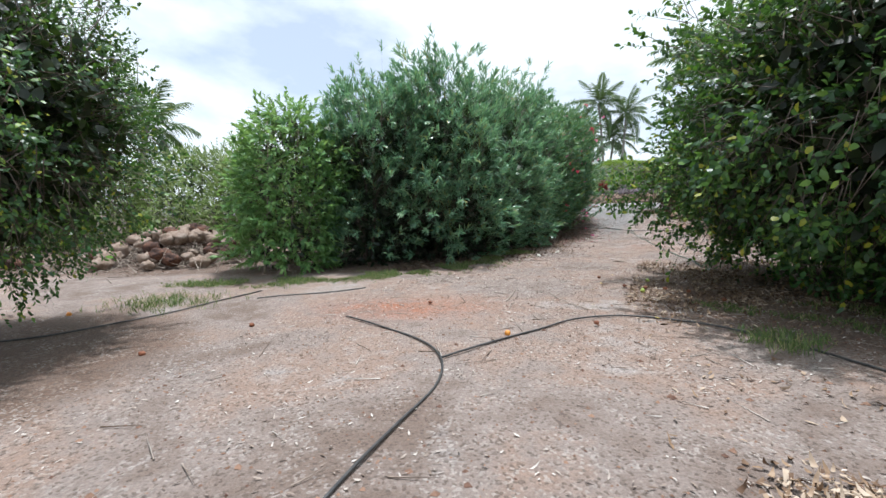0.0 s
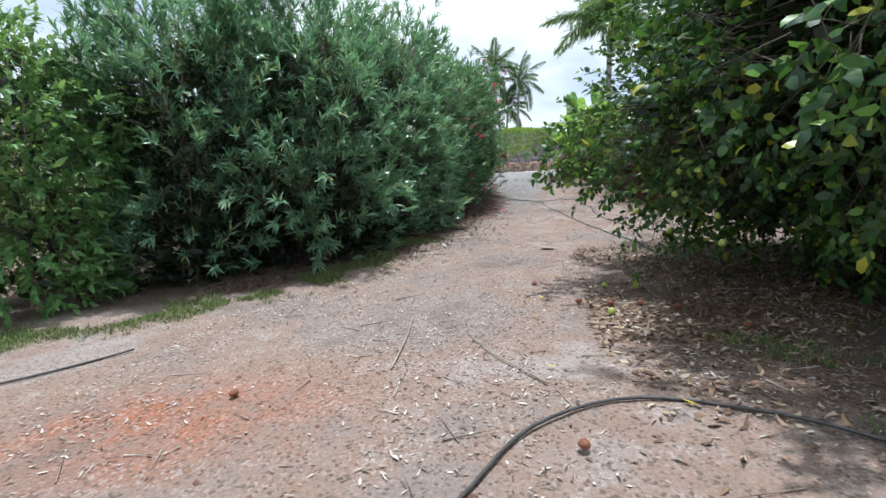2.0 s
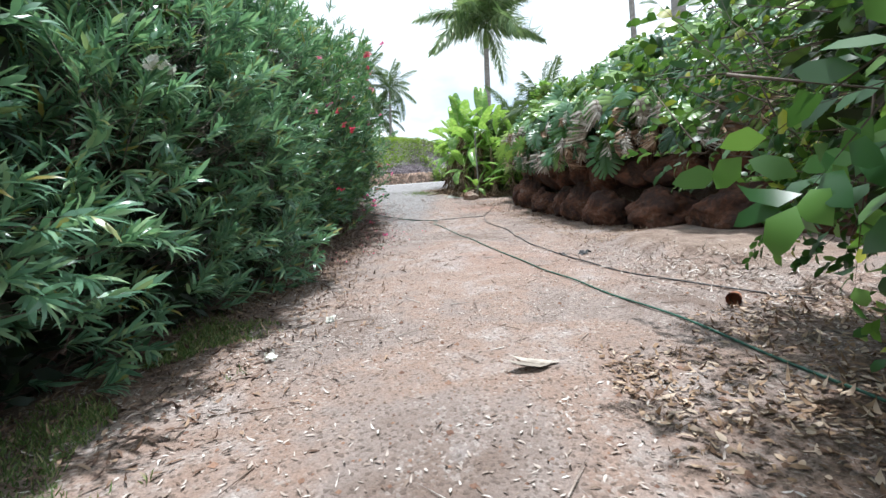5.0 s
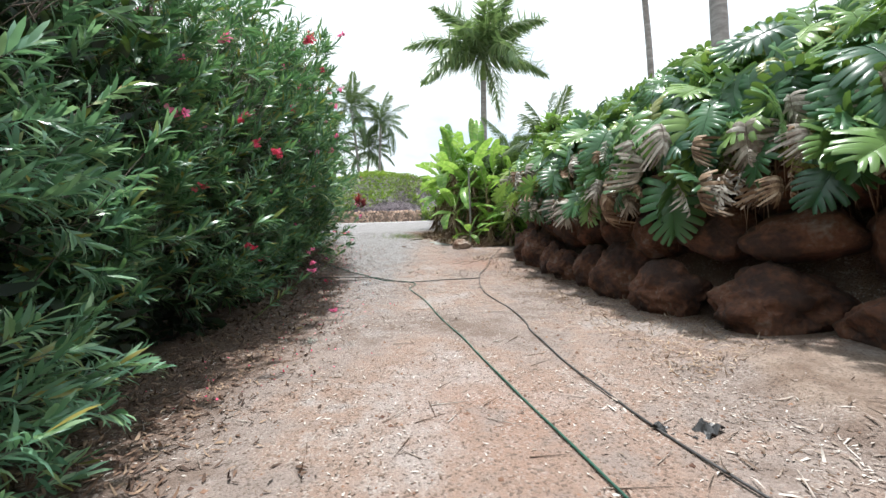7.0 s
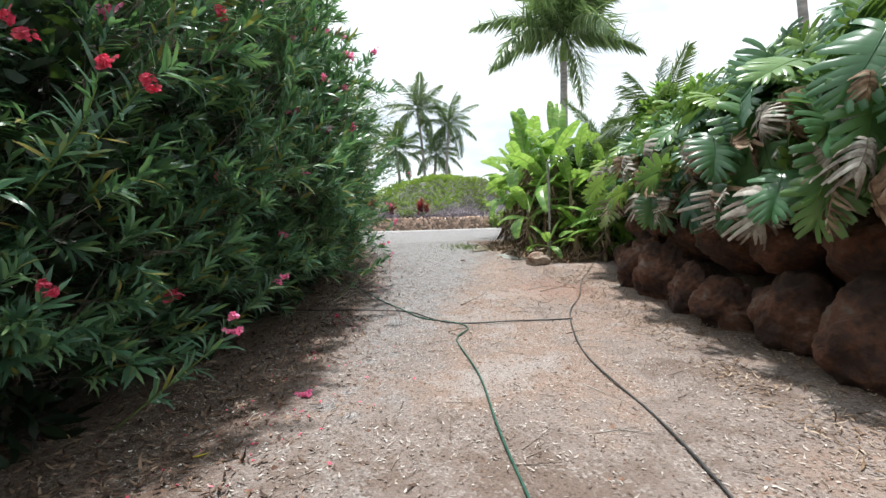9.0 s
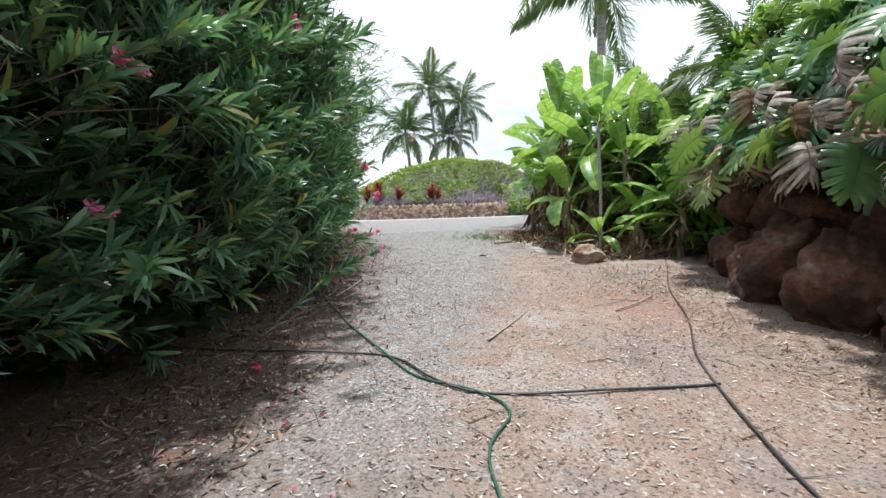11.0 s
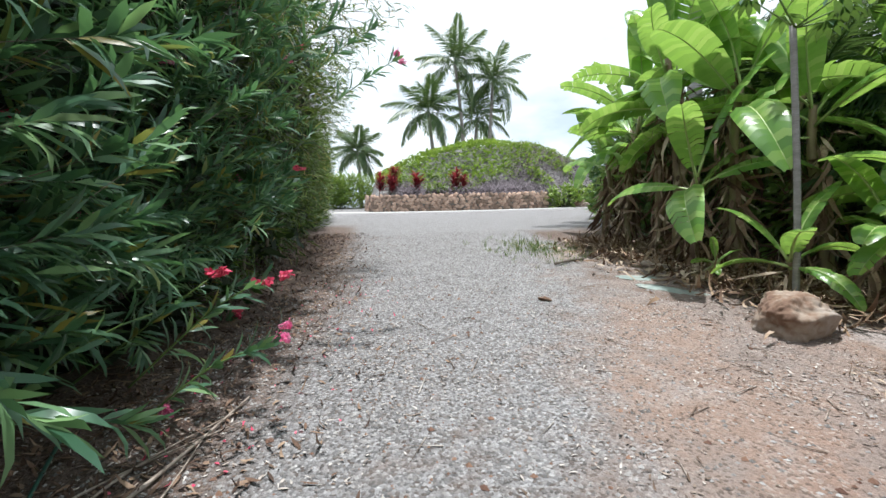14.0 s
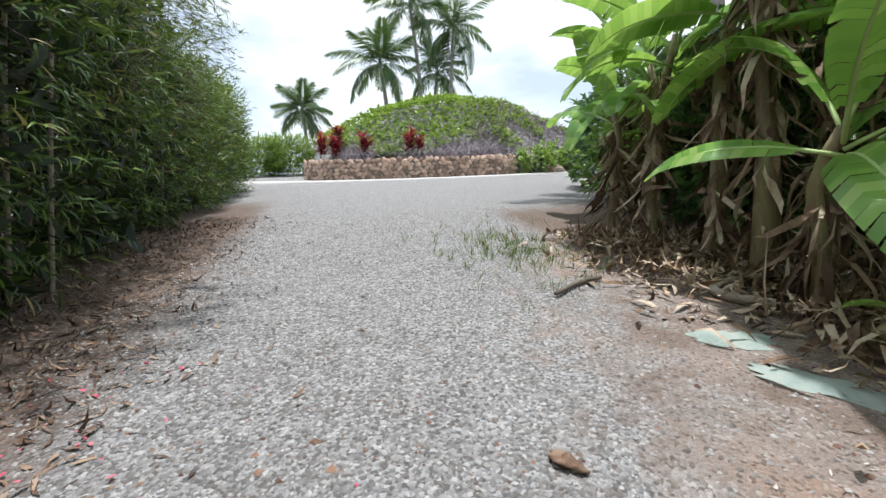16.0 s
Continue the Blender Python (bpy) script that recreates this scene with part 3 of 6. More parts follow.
def oleander(seed, radius, height, n_shoots, blooms, n_bloom, leaf, flare, low):
    e = thing("oleander_bush", (0, 0, 0), "", "shrub")
    n_tuft = n_shoots // 9
    c, cw, r = shell_points(n_tuft, radius, height, seed, low=low, lump=0.42, flare=flare)
    c[:, :2] *= (1 - 0.34 * r.uniform(0, 1, n_tuft) ** 1.5)[:, None]
    at = r.integers(0, n_tuft, n_shoots)
    away = r.normal(0, 1, (n_shoots, 3)) * [0.16, 0.16, 0.2]
    p = c[at] + away
    p[:, 2] = np.maximum(p[:, 2], 0.12)
    way = unit(cw[at] + 1.6 * away)
    deep = r.uniform(0, 1, n_shoots) ** 2 * 0.55
    p[:, :2] *= (1 - deep * 0.5)[:, None]
    p[p[:, 2] > 0.75 * height] += np.array([0, 0, 1]) * r.uniform(-0.2, 0.6, ((p[:, 2] > 0.75 * height).sum(), 1))
    way = unit(way + np.array([0, 0, 0.35]) + 0.32 * r.normal(size=p.shape))
    stem = r.uniform(0.22, 0.5, n_shoots)
    stray = np.where(r.uniform(0, 1, n_shoots) < 0.07, r.uniform(0.25, 0.75, n_shoots), 0)
    p = p + (way * [1, 1, 0.6]) * stray[:, None]
    v, f = shoots(p, way, 16, stem, 0.225, 0.034, r, 0.95, 0.22, 0.4)
    part("crown", mesh_of("oleander_crown", v, f, leaf), e)
    # near-black filler leaves: shade inside the bush painted as leaf colour
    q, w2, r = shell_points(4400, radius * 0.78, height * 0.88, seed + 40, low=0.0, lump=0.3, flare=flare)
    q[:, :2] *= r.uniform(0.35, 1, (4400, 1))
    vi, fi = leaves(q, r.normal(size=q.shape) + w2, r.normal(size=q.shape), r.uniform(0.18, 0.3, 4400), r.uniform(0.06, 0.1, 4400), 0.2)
    part("inner_crown", mesh_of("oleander_inner", vi, fi, M_OLEANDER_INNER_SHADE), e)
    # canes from the ground
    for k in range(9):
        a = r.uniform(0, 6.28)
        foot = np.array([math.cos(a), math.sin(a), 0]) * r.uniform(0.05, 0.45)
        tip = np.array([math.cos(a), math.sin(a), 0]) * radius * r.uniform(0.3, 0.85) + np.array([0, 0, height * r.uniform(0.55, 0.95)])
        mid = (foot + tip) / 2 + np.array([0, 0, 0.5]) + r.normal(0, 0.12, 3)
        ln = smooth_line([foot - [0, 0, 0.25], mid, tip], 0.5)
        part("stem", mesh_of("oleander_stem", *tube(ln, np.linspace(0.032, 0.008, len(ln)), 5), M_BARK), e)
    tv, tf = twigs(p - way * (0.45 + stray[:, None]), p + way * stem[:, None], 0.006)
    tagged(part("twig", mesh_of("oleander_twigs", tv, tf, M_BARK), e), kind="stuff")
    for k in range(n_bloom):
        i = int(r.integers(0, n_shoots))
        while p[i, 2] < 0.22 * height or deep[i] > 0.12:
            i = int(r.integers(0, n_shoots))
        fl = part("blossom", FLOWERS[blooms[k % len(blooms)]][k % 2], e, "%s blossoms" % blooms[k % len(blooms)])
        fl.location = p[i] + way[i] * (stem[i] + 0.05)
    return e


def broad_tree(name, seed, radius, height, skirt, n_shoots, per, length, width, m_leaf, m_in, n_in, squash=1.0):
    """A round leafy tree with a trunk, limbs and a crown that comes down to the skirt."""
    e = thing(name, (0, 0, 0), "", "tree")
    r = np.random.default_rng(seed)
    tuft = unit(r.normal(size=(n_shoots // 11, 3)))
    a = unit(tuft[r.integers(0, len(tuft), n_shoots)] + r.normal(0, 0.075, (n_shoots, 3)))
    lm = np.array([noise.noise(Vector(u) * 2.2 + Vector((seed, 0, 0))) + 0.9 * noise.noise(Vector(u) * 6 + Vector((0, seed, 0))) for u in a])
    half = (height - skirt) / 2
    sc = np.array([radius, radius * squash, half])
    p = a * sc * (1 + 0.3 * lm)[:, None] + np.array([0, 0, skirt + half])
    deep = r.uniform(0, 1, n_shoots) ** 1.6 * 0.45
    mid = np.array([0, 0, skirt + half])
    p = mid + (p - mid) * (1 - deep)[:, None]
    way = unit(a + np.array([0, 0, 0.15]) - np.array([0, 0, 0.8]) * (p[:, 2:3] < skirt + half * 0.6) + 0.45 * r.normal(size=p.shape))
    stem = r.uniform(0.15, 0.4, n_shoots)
    v, f = shoots(p, way, per, stem, length, width, r, 1.1, 0.3, 0.05, 0.5)
    part("crown", mesh_of(name + "_crown", v, f, m_leaf), e)
    # inner filler leaves; m_in is near-black, so its colour carries the crown's shade
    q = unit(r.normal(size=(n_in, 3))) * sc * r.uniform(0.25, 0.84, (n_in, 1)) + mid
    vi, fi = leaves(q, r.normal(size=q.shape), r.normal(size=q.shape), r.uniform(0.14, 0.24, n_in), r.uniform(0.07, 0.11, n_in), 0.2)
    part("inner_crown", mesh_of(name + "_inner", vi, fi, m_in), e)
    part("trunk", mesh_of(name + "_trunk", *tube([(0, 0, -0.3), (0.03, 0.02, 0.4), (-0.02, 0.04, 1.1)], [0.2, 0.15, 0.13], 10), M_BARK), e)
    for k in range(9):
        t = r.uniform(0, 6.28)
        tip = np.array([math.cos(t) * radius * 0.7, math.sin(t) * radius * 0.7, skirt + half * r.uniform(0.5, 1.6)])
        ln = smooth_line([(0, 0, 0.9 + 0.03 * k), (tip[0] * 0.35, tip[1] * 0.35, 1.2 + 0.4 * tip[2] * 0.6), tip], 0.5)
        part("limb", mesh_of(name + "_limb", *tube(ln, np.linspace(0.06, 0.012, len(ln)), 5), M_BARK), e)
    tagged(part("twig", mesh_of(name + "_twigs", *twigs(p - way * 0.4, p + way * stem[:, None], 0.006), M_BARK), e), kind="stuff")
    return e


def frond_data(length, n_leaf, leaf_len, leaf_w, arch, r, plume=0.25, tipdroop=0.5):
    """A feather frond along +x from the origin, arching down."""
    t = np.linspace(0, 1, 14)
    spine = np.stack([length * (t - 0.12 * arch * t ** 2.2), 0.02 * np.sin(t * 5), length * (0.28 * t - arch * 0.85 * t ** 2.1)], -1)
    sp = tube(spine, np.linspace(0.035, 0.006, 14), 5)
    u = np.repeat(np.linspace(0.14, 0.99, n_leaf), 2)
    sd = np.tile([1.0, -1.0], n_leaf)
    pos = np.stack([np.interp(u, t, spine[:, i]) for i in range(3)], -1)
    tan = unit(np.stack([np.interp(u, t, np.gradient(spine[:, i], t)) for i in range(3)], -1))
    side = np.stack([0 * u, sd, 0 * u], -1)
    lift = plume * r.normal(size=(len(u), 1))
    d = unit(side * 0.8 + tan * (0.45 + 0.5 * u[:, None]) + np.array([0, 0, 1.0]) * (lift - tipdroop * 0.6))
    ln = leaf_len * (0.45 + 0.75 * np.sin(np.clip(u * 1.05, 0, 1) * np.pi) ** 0.7) * r.uniform(0.85, 1.1, len(u))
    lv = leaves(pos, d, np.tile([0, 0, 1.0], (len(u), 1)), ln, leaf_w, 0.28 * tipdroop * 2, 0.3)
    return sp, lv


def palm_crown(n, length, seed, n_leaf=38, leaf_len=0.8, leaf_w=0.05, droop=(0.25, 1.3), plume=0.2, up=75, low=28, hang=0.5):
    r = np.random.default_rng(seed)
    spines, blades = [], []
    for k in range(n):
        q = k / (n - 1)
        sp, lv = frond_data(length * r.uniform(0.85, 1.1), n_leaf, leaf_len, leaf_w, droop[0] + (droop[1] - droop[0]) * q * 0.6, r, plume, hang)
        m = np.array(Matrix.Rotation(k * 2.4 + r.uniform(-0.2, 0.2), 3, "Z") @ Matrix.Rotation(-radians(up - (up + low) * q + r.uniform(-6, 6)), 3, "Y") @ Matrix.Rotation(r.uniform(-0.3, 0.3), 3, "X"))
        spines.append((sp[0] @ m.T, sp[1]))
        blades.append((lv[0] @ m.T, lv[1]))
    return spines, blades


def palm(name, at, height, lean, n, length, seed, label, trunk_r=(0.2, 0.12), shaft=0.0, leaf=(38, 0.8, 0.05), droop=(0.25, 1.3), plume=0.2, up=75, low=28, hang=0.5, foliage=None):
    e = thing(name, at, label, "palm tree")
    lx, ly = lean
    line = smooth_line([(0, 0, -0.4), (lx * 0.15, ly * 0.15, height * 0.35), (lx * 0.55, ly * 0.55, height * 0.7), (lx, ly, height)], 0.35)
    rad = np.interp(line[:, 2], [0, 0.6, height], [trunk_r[0] * 1.35, trunk_r[0], trunk_r[1]]) * (1 + 0.03 * (np.arange(len(line)) % 2))
    part("trunk", mesh_of(name + "_trunk", *tube(line, rad, 12), M_PALMBARK), e)
    top = np.array([lx, ly, height])
    if shaft:
        part("crownshaft", mesh_of(name + "_shaft", *tube([top - [0, 0, 0.05], top + [0, 0, shaft * 0.3], top + [0, 0, shaft]], [trunk_r[1] * 1.05, trunk_r[1] * 1.3, 0.06], 10), M_GREENSTEM), e, "smooth green crownshaft")
        top = top + [0, 0, shaft * 0.9]
    spines, blades = palm_crown(n, length, seed, *leaf, droop, plume, up, low, hang)
    for i, (s, b) in enumerate(zip(spines, blades)):
        v, f = join_np([s, b])
        part("frond", mesh_of("frond", v + top, f, foliage or M_PALM), e)
    return e


def banana_leaf(length, width, arch, r, torn=0.35):
    """One banana leaf from the origin along +x: a stout midrib and a blade torn into strips."""
    n = 15
    t = np.linspace(0, 1, n)
    stalk = 0.16
    spine = np.stack([length * (t - 0.2 * arch * t ** 2.5), 0 * t, length * (0.3 * t - arch * 0.75 * t ** 2.3)], -1)
    rib = tube(spine, np.linspace(0.022, 0.004, n), 5)
    parts = []
    for sd in (1.0, -1.0):
        u = np.linspace(stalk, 0.995, 19)
        gap = r.uniform(0, 1, 18) < torn
        for k in range(18):
            g = r.uniform(0.03, 0.12) if gap[k] else 0.0
            a, b = u[k], u[k + 1] - (u[k + 1] - u[k]) * g
            row = []
            dr = r.uniform(0.05, 0.24) if gap[k] else 0.12
            for q in (a, b):
                c = np.array([np.interp(q, t, spine[:, i]) for i in range(3)])
                w = width * 0.5 * math.sin(math.pi * min(1.0, ((q - stalk) / (1 - stalk)) * 0.93 + 0.05)) ** 0.55
                fwd = 0.3 * w * (0.6 + 0.8 * q)
                row.append([c + [0, 0, 0.004], c + [fwd * 0.5, sd * w * 0.55, w * 0.2], c + [fwd, sd * w, w * (0.12 - dr * 1.6)]])
            v = np.array(row[0] + row[1])
            parts.append((v, [[0, 1, 4, 3], [1, 2, 5, 4]] if sd > 0 else [[3, 4, 1, 0], [4, 5, 2, 1]]))
    return rib, join_np(parts)


def banana(at, height, n_leaf, leaf_len, seed, label, skirt=True, group="banana clump"):
    e = thing("banana_plant", at, label, "banana plant", group)
    r = np.random.default_rng(seed)
    ln = np.array([(0, 0, -0.25), (0.02, 0.01, height * 0.3), (r.uniform(-.15, .15), r.uniform(-.15, .15), height * 0.7), (r.uniform(-.2, .2), r.uniform(-.2, .2), height)])
    line = smooth_line(ln, 0.25)
    part("stem", mesh_of("banana_stem", *tube(line, np.linspace(0.035 + 0.028 * height, 0.05, len(line)), 9), M_BANANASTEM), e)
    top = line[-1]
    tall = height > 3.5
    n_leaf = n_leaf - 2 if n_leaf > 7 else n_leaf - 1
    for k in range(n_leaf):
        q = (k + 0.5) / n_leaf
        rib, blade = banana_leaf(leaf_len * r.uniform(0.8, 1.1), leaf_len * 0.25 * r.uniform(0.85, 1.15), (0.15, 0.35)[k] if tall and k < 2 else 0.32 + 0.5 * q * r.uniform(0.6, 1.2), r, 0.12 + 0.4 * r.uniform() ** 2)
        m = np.array(Matrix.Rotation(k * 2.25 + seed + r.uniform(-0.3, 0.3), 3, "Z") @ Matrix.Rotation(-radians((84, 70)[k] if tall and k < 2 else 66 - 84 * q), 3, "Y") @ Matrix.Rotation(r.uniform(-0.5, 0.5), 3, "X"))
        base = top - np.array([0, 0, 0.2 * q * height])
        lf = part("leaf", mesh_of("banana_leaf", blade[0] @ m.T + base, blade[1], M_BANANA), e)
        part("midrib", mesh_of("banana_midrib", rib[0] @ m.T + base, rib[1], M_MIDRIB), lf)
    if skirt:
        nd = int(34 * height + 16)
        z = r.uniform(0.08, 0.85, nd) * height
        a = r.uniform(0, 6.28, nd)
        p = np.stack([np.cos(a) * 0.1, np.sin(a) * 0.1, z], -1)
        d = np.stack([np.cos(a) * 0.5, np.sin(a) * 0.5, -np.ones(nd)], -1) + 0.42 * r.normal(size=(nd, 3))
        v, f = leaves(p, d, np.stack([np.cos(a), np.sin(a), 0.2 + 0 * a], -1), r.uniform(0.2, 0.8, nd), r.uniform(0.02, 0.1, nd), r.normal(0.1, 0.4, nd))
        part("dead_leaves", mesh_of("banana_dead_leaves", v, f, M_DRYSKIRT), e, "brown withered leaves hanging down the stem")
    return e


def monstera_leaf(size, r, droop=0.35, fold=0.45, slit=0.12):
    """A big split leaf along +x: heart-shaped, whole near the midrib, then cut into broad fingers."""
    n = 9
    t = np.linspace(0, 1, 11)
    spine = np.stack([size * t, 0.03 * size * np.sin(3 * t), -size * droop * t ** 2], -1)
    rows = (0.0, 0.22, 0.42, 0.72, 0.92, 1.0)
    pinch = (0.0, 0.0, 0.02, slit, slit * 1.7, 0.3)
    parts = []
    for sd in (1.0, -1.0):
        for k in range(n):
            long, dip = r.uniform(0.9, 1.08), r.uniform(0.6, 1.5)
            v = []
            for q, g in zip(rows, pinch):
                for e in (g, 0.5, 1 - g):
                    u = (k + e) / n
                    ang = radians(138 - 112 * u ** 0.8)
                    reach = size * 0.6 * math.sin(math.pi * (0.24 + 0.68 * u)) ** 0.7 * (long if q > 0.5 else 1.0)
                    c = [np.interp(u * 0.95, t, spine[:, i]) for i in range(3)]
                    rib = 0.02 * size * q * (1 if e == 0.5 else -1)
                    v.append([c[0] + math.cos(ang) * reach * q, c[1] + sd * math.sin(ang) * reach * q, c[2] + rib + reach * (0.22 * q - fold * dip * q * q)])
            f = []
            for a in range(5):
                for b in range(2):
                    f.append([3 * a + b, 3 * a + b + 1, 3 * a + b + 4, 3 * a + b + 3][::int(sd)])
            parts.append((np.array(v), f))
    parts.append(tube(spine + [0, 0, 0.004], np.linspace(0.014, 0.004, 11), 4))
    return join_np(parts)


def withered_leaf(size, r):
    """A dried split leaf along +x: a curved midrib with narrow curled strips hanging from it."""
    t = np.linspace(0, 1, 8)
    spine = np.stack([size * t, 0.06 * size * np.sin(3 * t + r.uniform(0, 3)), -0.15 * size * t ** 2], -1)
    parts = [tube(spine, np.linspace(0.012, 0.004, 8), 4)]
    for k in range(16):
        q = (k + 1) / 16.5
        c = np.array([np.interp(q, t, spine[:, i]) for i in range(3)])
        sd = 1 if k % 2 else -1
        ln = size * 0.5 * math.sin(math.pi * (0.2 + 0.7 * q)) * r.uniform(0.7, 1.2)
        w = np.array([size * r.uniform(0.018, 0.04), 0, size * r.uniform(-0.02, 0.02)])
        way = np.array([r.uniform(0.1, 0.6), sd * r.uniform(0.25, 0.7), 0.0])
        curl = r.uniform(0.4, 1.0)
        rows = [c + way * ln * u + [0, 0, ln * (0.12 * u - curl * u * u)] for u in (0.0, 0.4, 0.75)]
        tip = c + way * ln * 0.9 + [r.uniform(-0.05, 0.05), -sd * ln * 0.12, -ln * curl]
        v = np.array([rows[0] - w, rows[0] + w, rows[1] - w * 1.3, rows[1] + w * 1.3, rows[2] - w, rows[2] + w, tip])
        parts.append((v, [[0, 1, 3, 2], [2, 3, 5, 4], [4, 5, 6]]))
    return join_np(parts)


# the oleander hedge
OL_GROUP = "oleander hedge"
ol_white = [oleander(s, 1.8, 5.0, 1350, ["white"], 7, M_OLEANDER_PALE, 0.1, 0.03) for s in (3, 5)]
ol_pink = [oleander(s, 1.75, 4.9, 1350, ["pink", "pink", "red", "pink"], 26, M_OLEANDER, 0.55, 0.13) for s in (11, 14)]
HEDGE = [(-1.7, 10.9, 0, 0.84), (0.0, 11.7, 1, 0.94), (0.9, 13.5, 0, 0.93), (1.6, 15.4, 1, 0.98), (2.1, 17.2, 2, 1.0), (3.0, 19.3, 3, 1.04), (3.7, 21.3, 2, 1.1), (4.5, 23.4, 3, 1.13), (5.0, 25.3, 2, 1.13), (5.2, 26.6, 3, 0.98), (5.65, 27.9, 2, 0.9), (-1.6, 13.6, 1, 0.9), (-0.4, 16.2, 0, 0.95)]
kinds = ol_white + ol_pink
used = set()
hedge_bushes = []
for i, (x, y, k, s) in enumerate(HEDGE):
    src = kinds[k]
    m = Matrix.Translation((x, y, land1(x, y) - 0.05)) @ Matrix.Rotation(i * 1.9, 4, "Z") @ Matrix.Scale(s, 4)
    ob = src if k not in used else copy_thing(src, m)
    used.add(k)
    ob.matrix_basis = m
    tagged(ob, "tall dense oleander with narrow grey-green leaves and %s flowers" % ("white" if k < 2 else "pink"), "shrub", OL_GROUP)
    hedge_bushes.append(ob)


def sprig(at, colour, seed, size=1.0):
    """A leafy flowering shoot that leans out of the nearest oleander."""
    ob = min(hedge_bushes, key=lambda b: (b.matrix_basis.translation.xy - Vector(at[:2])).length)
    inv = ob.matrix_basis.inverted()
    r = np.random.default_rng(seed)
    tip, root = np.array(at), np.array(ob.matrix_basis.translation)
    out = unit((tip - root) * [1, 1, 0])
    way = unit(out + np.array([0, 0, 0.75]) + 0.15 * r.normal(size=3))
    start = tip - out * 0.9 - np.array([0, 0, 0.75])
    start[2] = max(start[2], land1(start[0], start[1]) + 0.05)
    line = smooth_line([start, tip - way * 0.42, tip - way * 0.06], 0.12)
    k = 34
    u = np.sort(r.uniform(0.3, 1.0, k))
    pos = np.stack([np.interp(u, np.linspace(0, 1, len(line)), line[:, i]) for i in range(3)], -1)
    rnd = unit(r.normal(size=(k, 3)))
    d = unit(way + (rnd - way * (rnd @ way)[:, None]) * (1.7 - 0.7 * u)[:, None])
    lv = leaves(pos, d, np.tile(way, (k, 1)) + 0.2 * r.normal(size=(k, 3)), 0.22 * r.uniform(0.7, 1.15, k), 0.034, 0.2 * r.uniform(0.2, 1.5, k))
    local = lambda v: (np.asarray(v) @ np.array(inv.to_3x3()).T) + np.array(inv.translation)
    sp = tagged(part("sprig", mesh_of("oleander_sprig", local(lv[0]), lv[1], M_OLEANDER), ob), kind="stuff")
    stem = tube(line, np.linspace(0.008, 0.004, len(line)), 5)
    part("sprig_stem", mesh_of("oleander_sprig_stem", local(stem[0]), stem[1], M_GREENSTEM), sp)
    for j in range(2 if colour else 0):
        fl = part("blossom", FLOWERS[colour][j], ob, "%s blossoms" % colour)
        fl.matrix_basis = inv @ Matrix.Translation(Vector(tip + r.normal(0, 0.035, 3) + 0.02)) @ Matrix.Rotation(r.uniform(0, 6), 4, "Z") @ Matrix.Scale(size, 4)


for i, (x, y, z, c) in enumerate([(5.34, 18.48, 1.87, "pink"), (5.54, 20.14, 2.30, "pink"), (4.73, 17.68, 3.55, "red"), (4.47, 17.38, 3.56, "red"), (6.02, 19.58, 4.5, "pink"), (4.45, 17.91, 2.2, "red"), (7.29, 23.3, 3.78, "pink"), (7.42, 23.55, 3.5, "pink"), (7.78, 26.05, 2.94, "pink"), (4.33, 17.05, 3.69, "red"), (4.81, 18.09, 3.64, "red"), (3.85, 17.2, 2.83, "red"), (5.06, 18.82, 4.64, "red"), (5.96, 18.91, 6.2, "pink"), (7.37, 28.89, 4.58, "red"), (7.3, 26.32, 3.34, "red"), (6.82, 28.5, 2.76, "red"), (7.65, 26.33, 3.32, "red"), (6.9, 22.3, 4.1, ""), (7.1, 22.6, 4.4, ""), (7.25, 23.0, 4.7, ""), (6.75, 22.0, 3.5, ""), (7.0, 22.5, 3.1, ""), (7.2, 23.3, 2.7, ""), (7.5, 24.3, 5.0, ""), (7.7, 25.0, 5.3, ""), (8.1, 27.0, 5.7, ""), (8.35, 27.4, 5.75, ""), (8.6, 27.8, 5.65, "pink"), (6.3, 20.2, 4.6, ""), (6.1, 20.4, 5.4, ""), (7.3, 25.6, 3.2, "")]):
    sprig((x, y, z), c, 700 + i, 0.6)

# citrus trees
citrus = broad_tree("citrus_tree", 21, 2.7, 4.9, 0.3, 4300, 8, 0.1, 0.05, M_CITRUS, M_CITRUS_INNER_SHADE, 16000)
tagged(citrus, "big round citrus tree with glossy leaves hanging to the ground", "tree", "citrus trees")
citrus.matrix_basis = pose(6.4, 5.3, land1(6.4, 5.3)) @ Matrix.Scale(1.04, 4)
c2 = copy_thing(citrus, pose(6.65, 7.45, land1(6.65, 7.45) - 0.25, 0, 0, 205) @ Matrix.Scale(0.95, 4))
c3 = copy_thing(citrus, pose(9.8, 3.0, land1(9.8, 3.0), 0, 0, 250) @ Matrix.Scale(1.0, 4))
left_tree = broad_tree("orchard_tree", 33, 2.2, 5.0, 0.75, 3300, 8, 0.075, 0.036, M_CITRUS, M_CITRUS_INNER_SHADE, 9500)
tagged(left_tree, "dark green orchard tree with small leaves and a low crown", "tree")
left_tree.matrix_basis = pose(-4.5, 3.8, land1(-4.5, 3.8)) @ Matrix.Scale(0.9, 4)

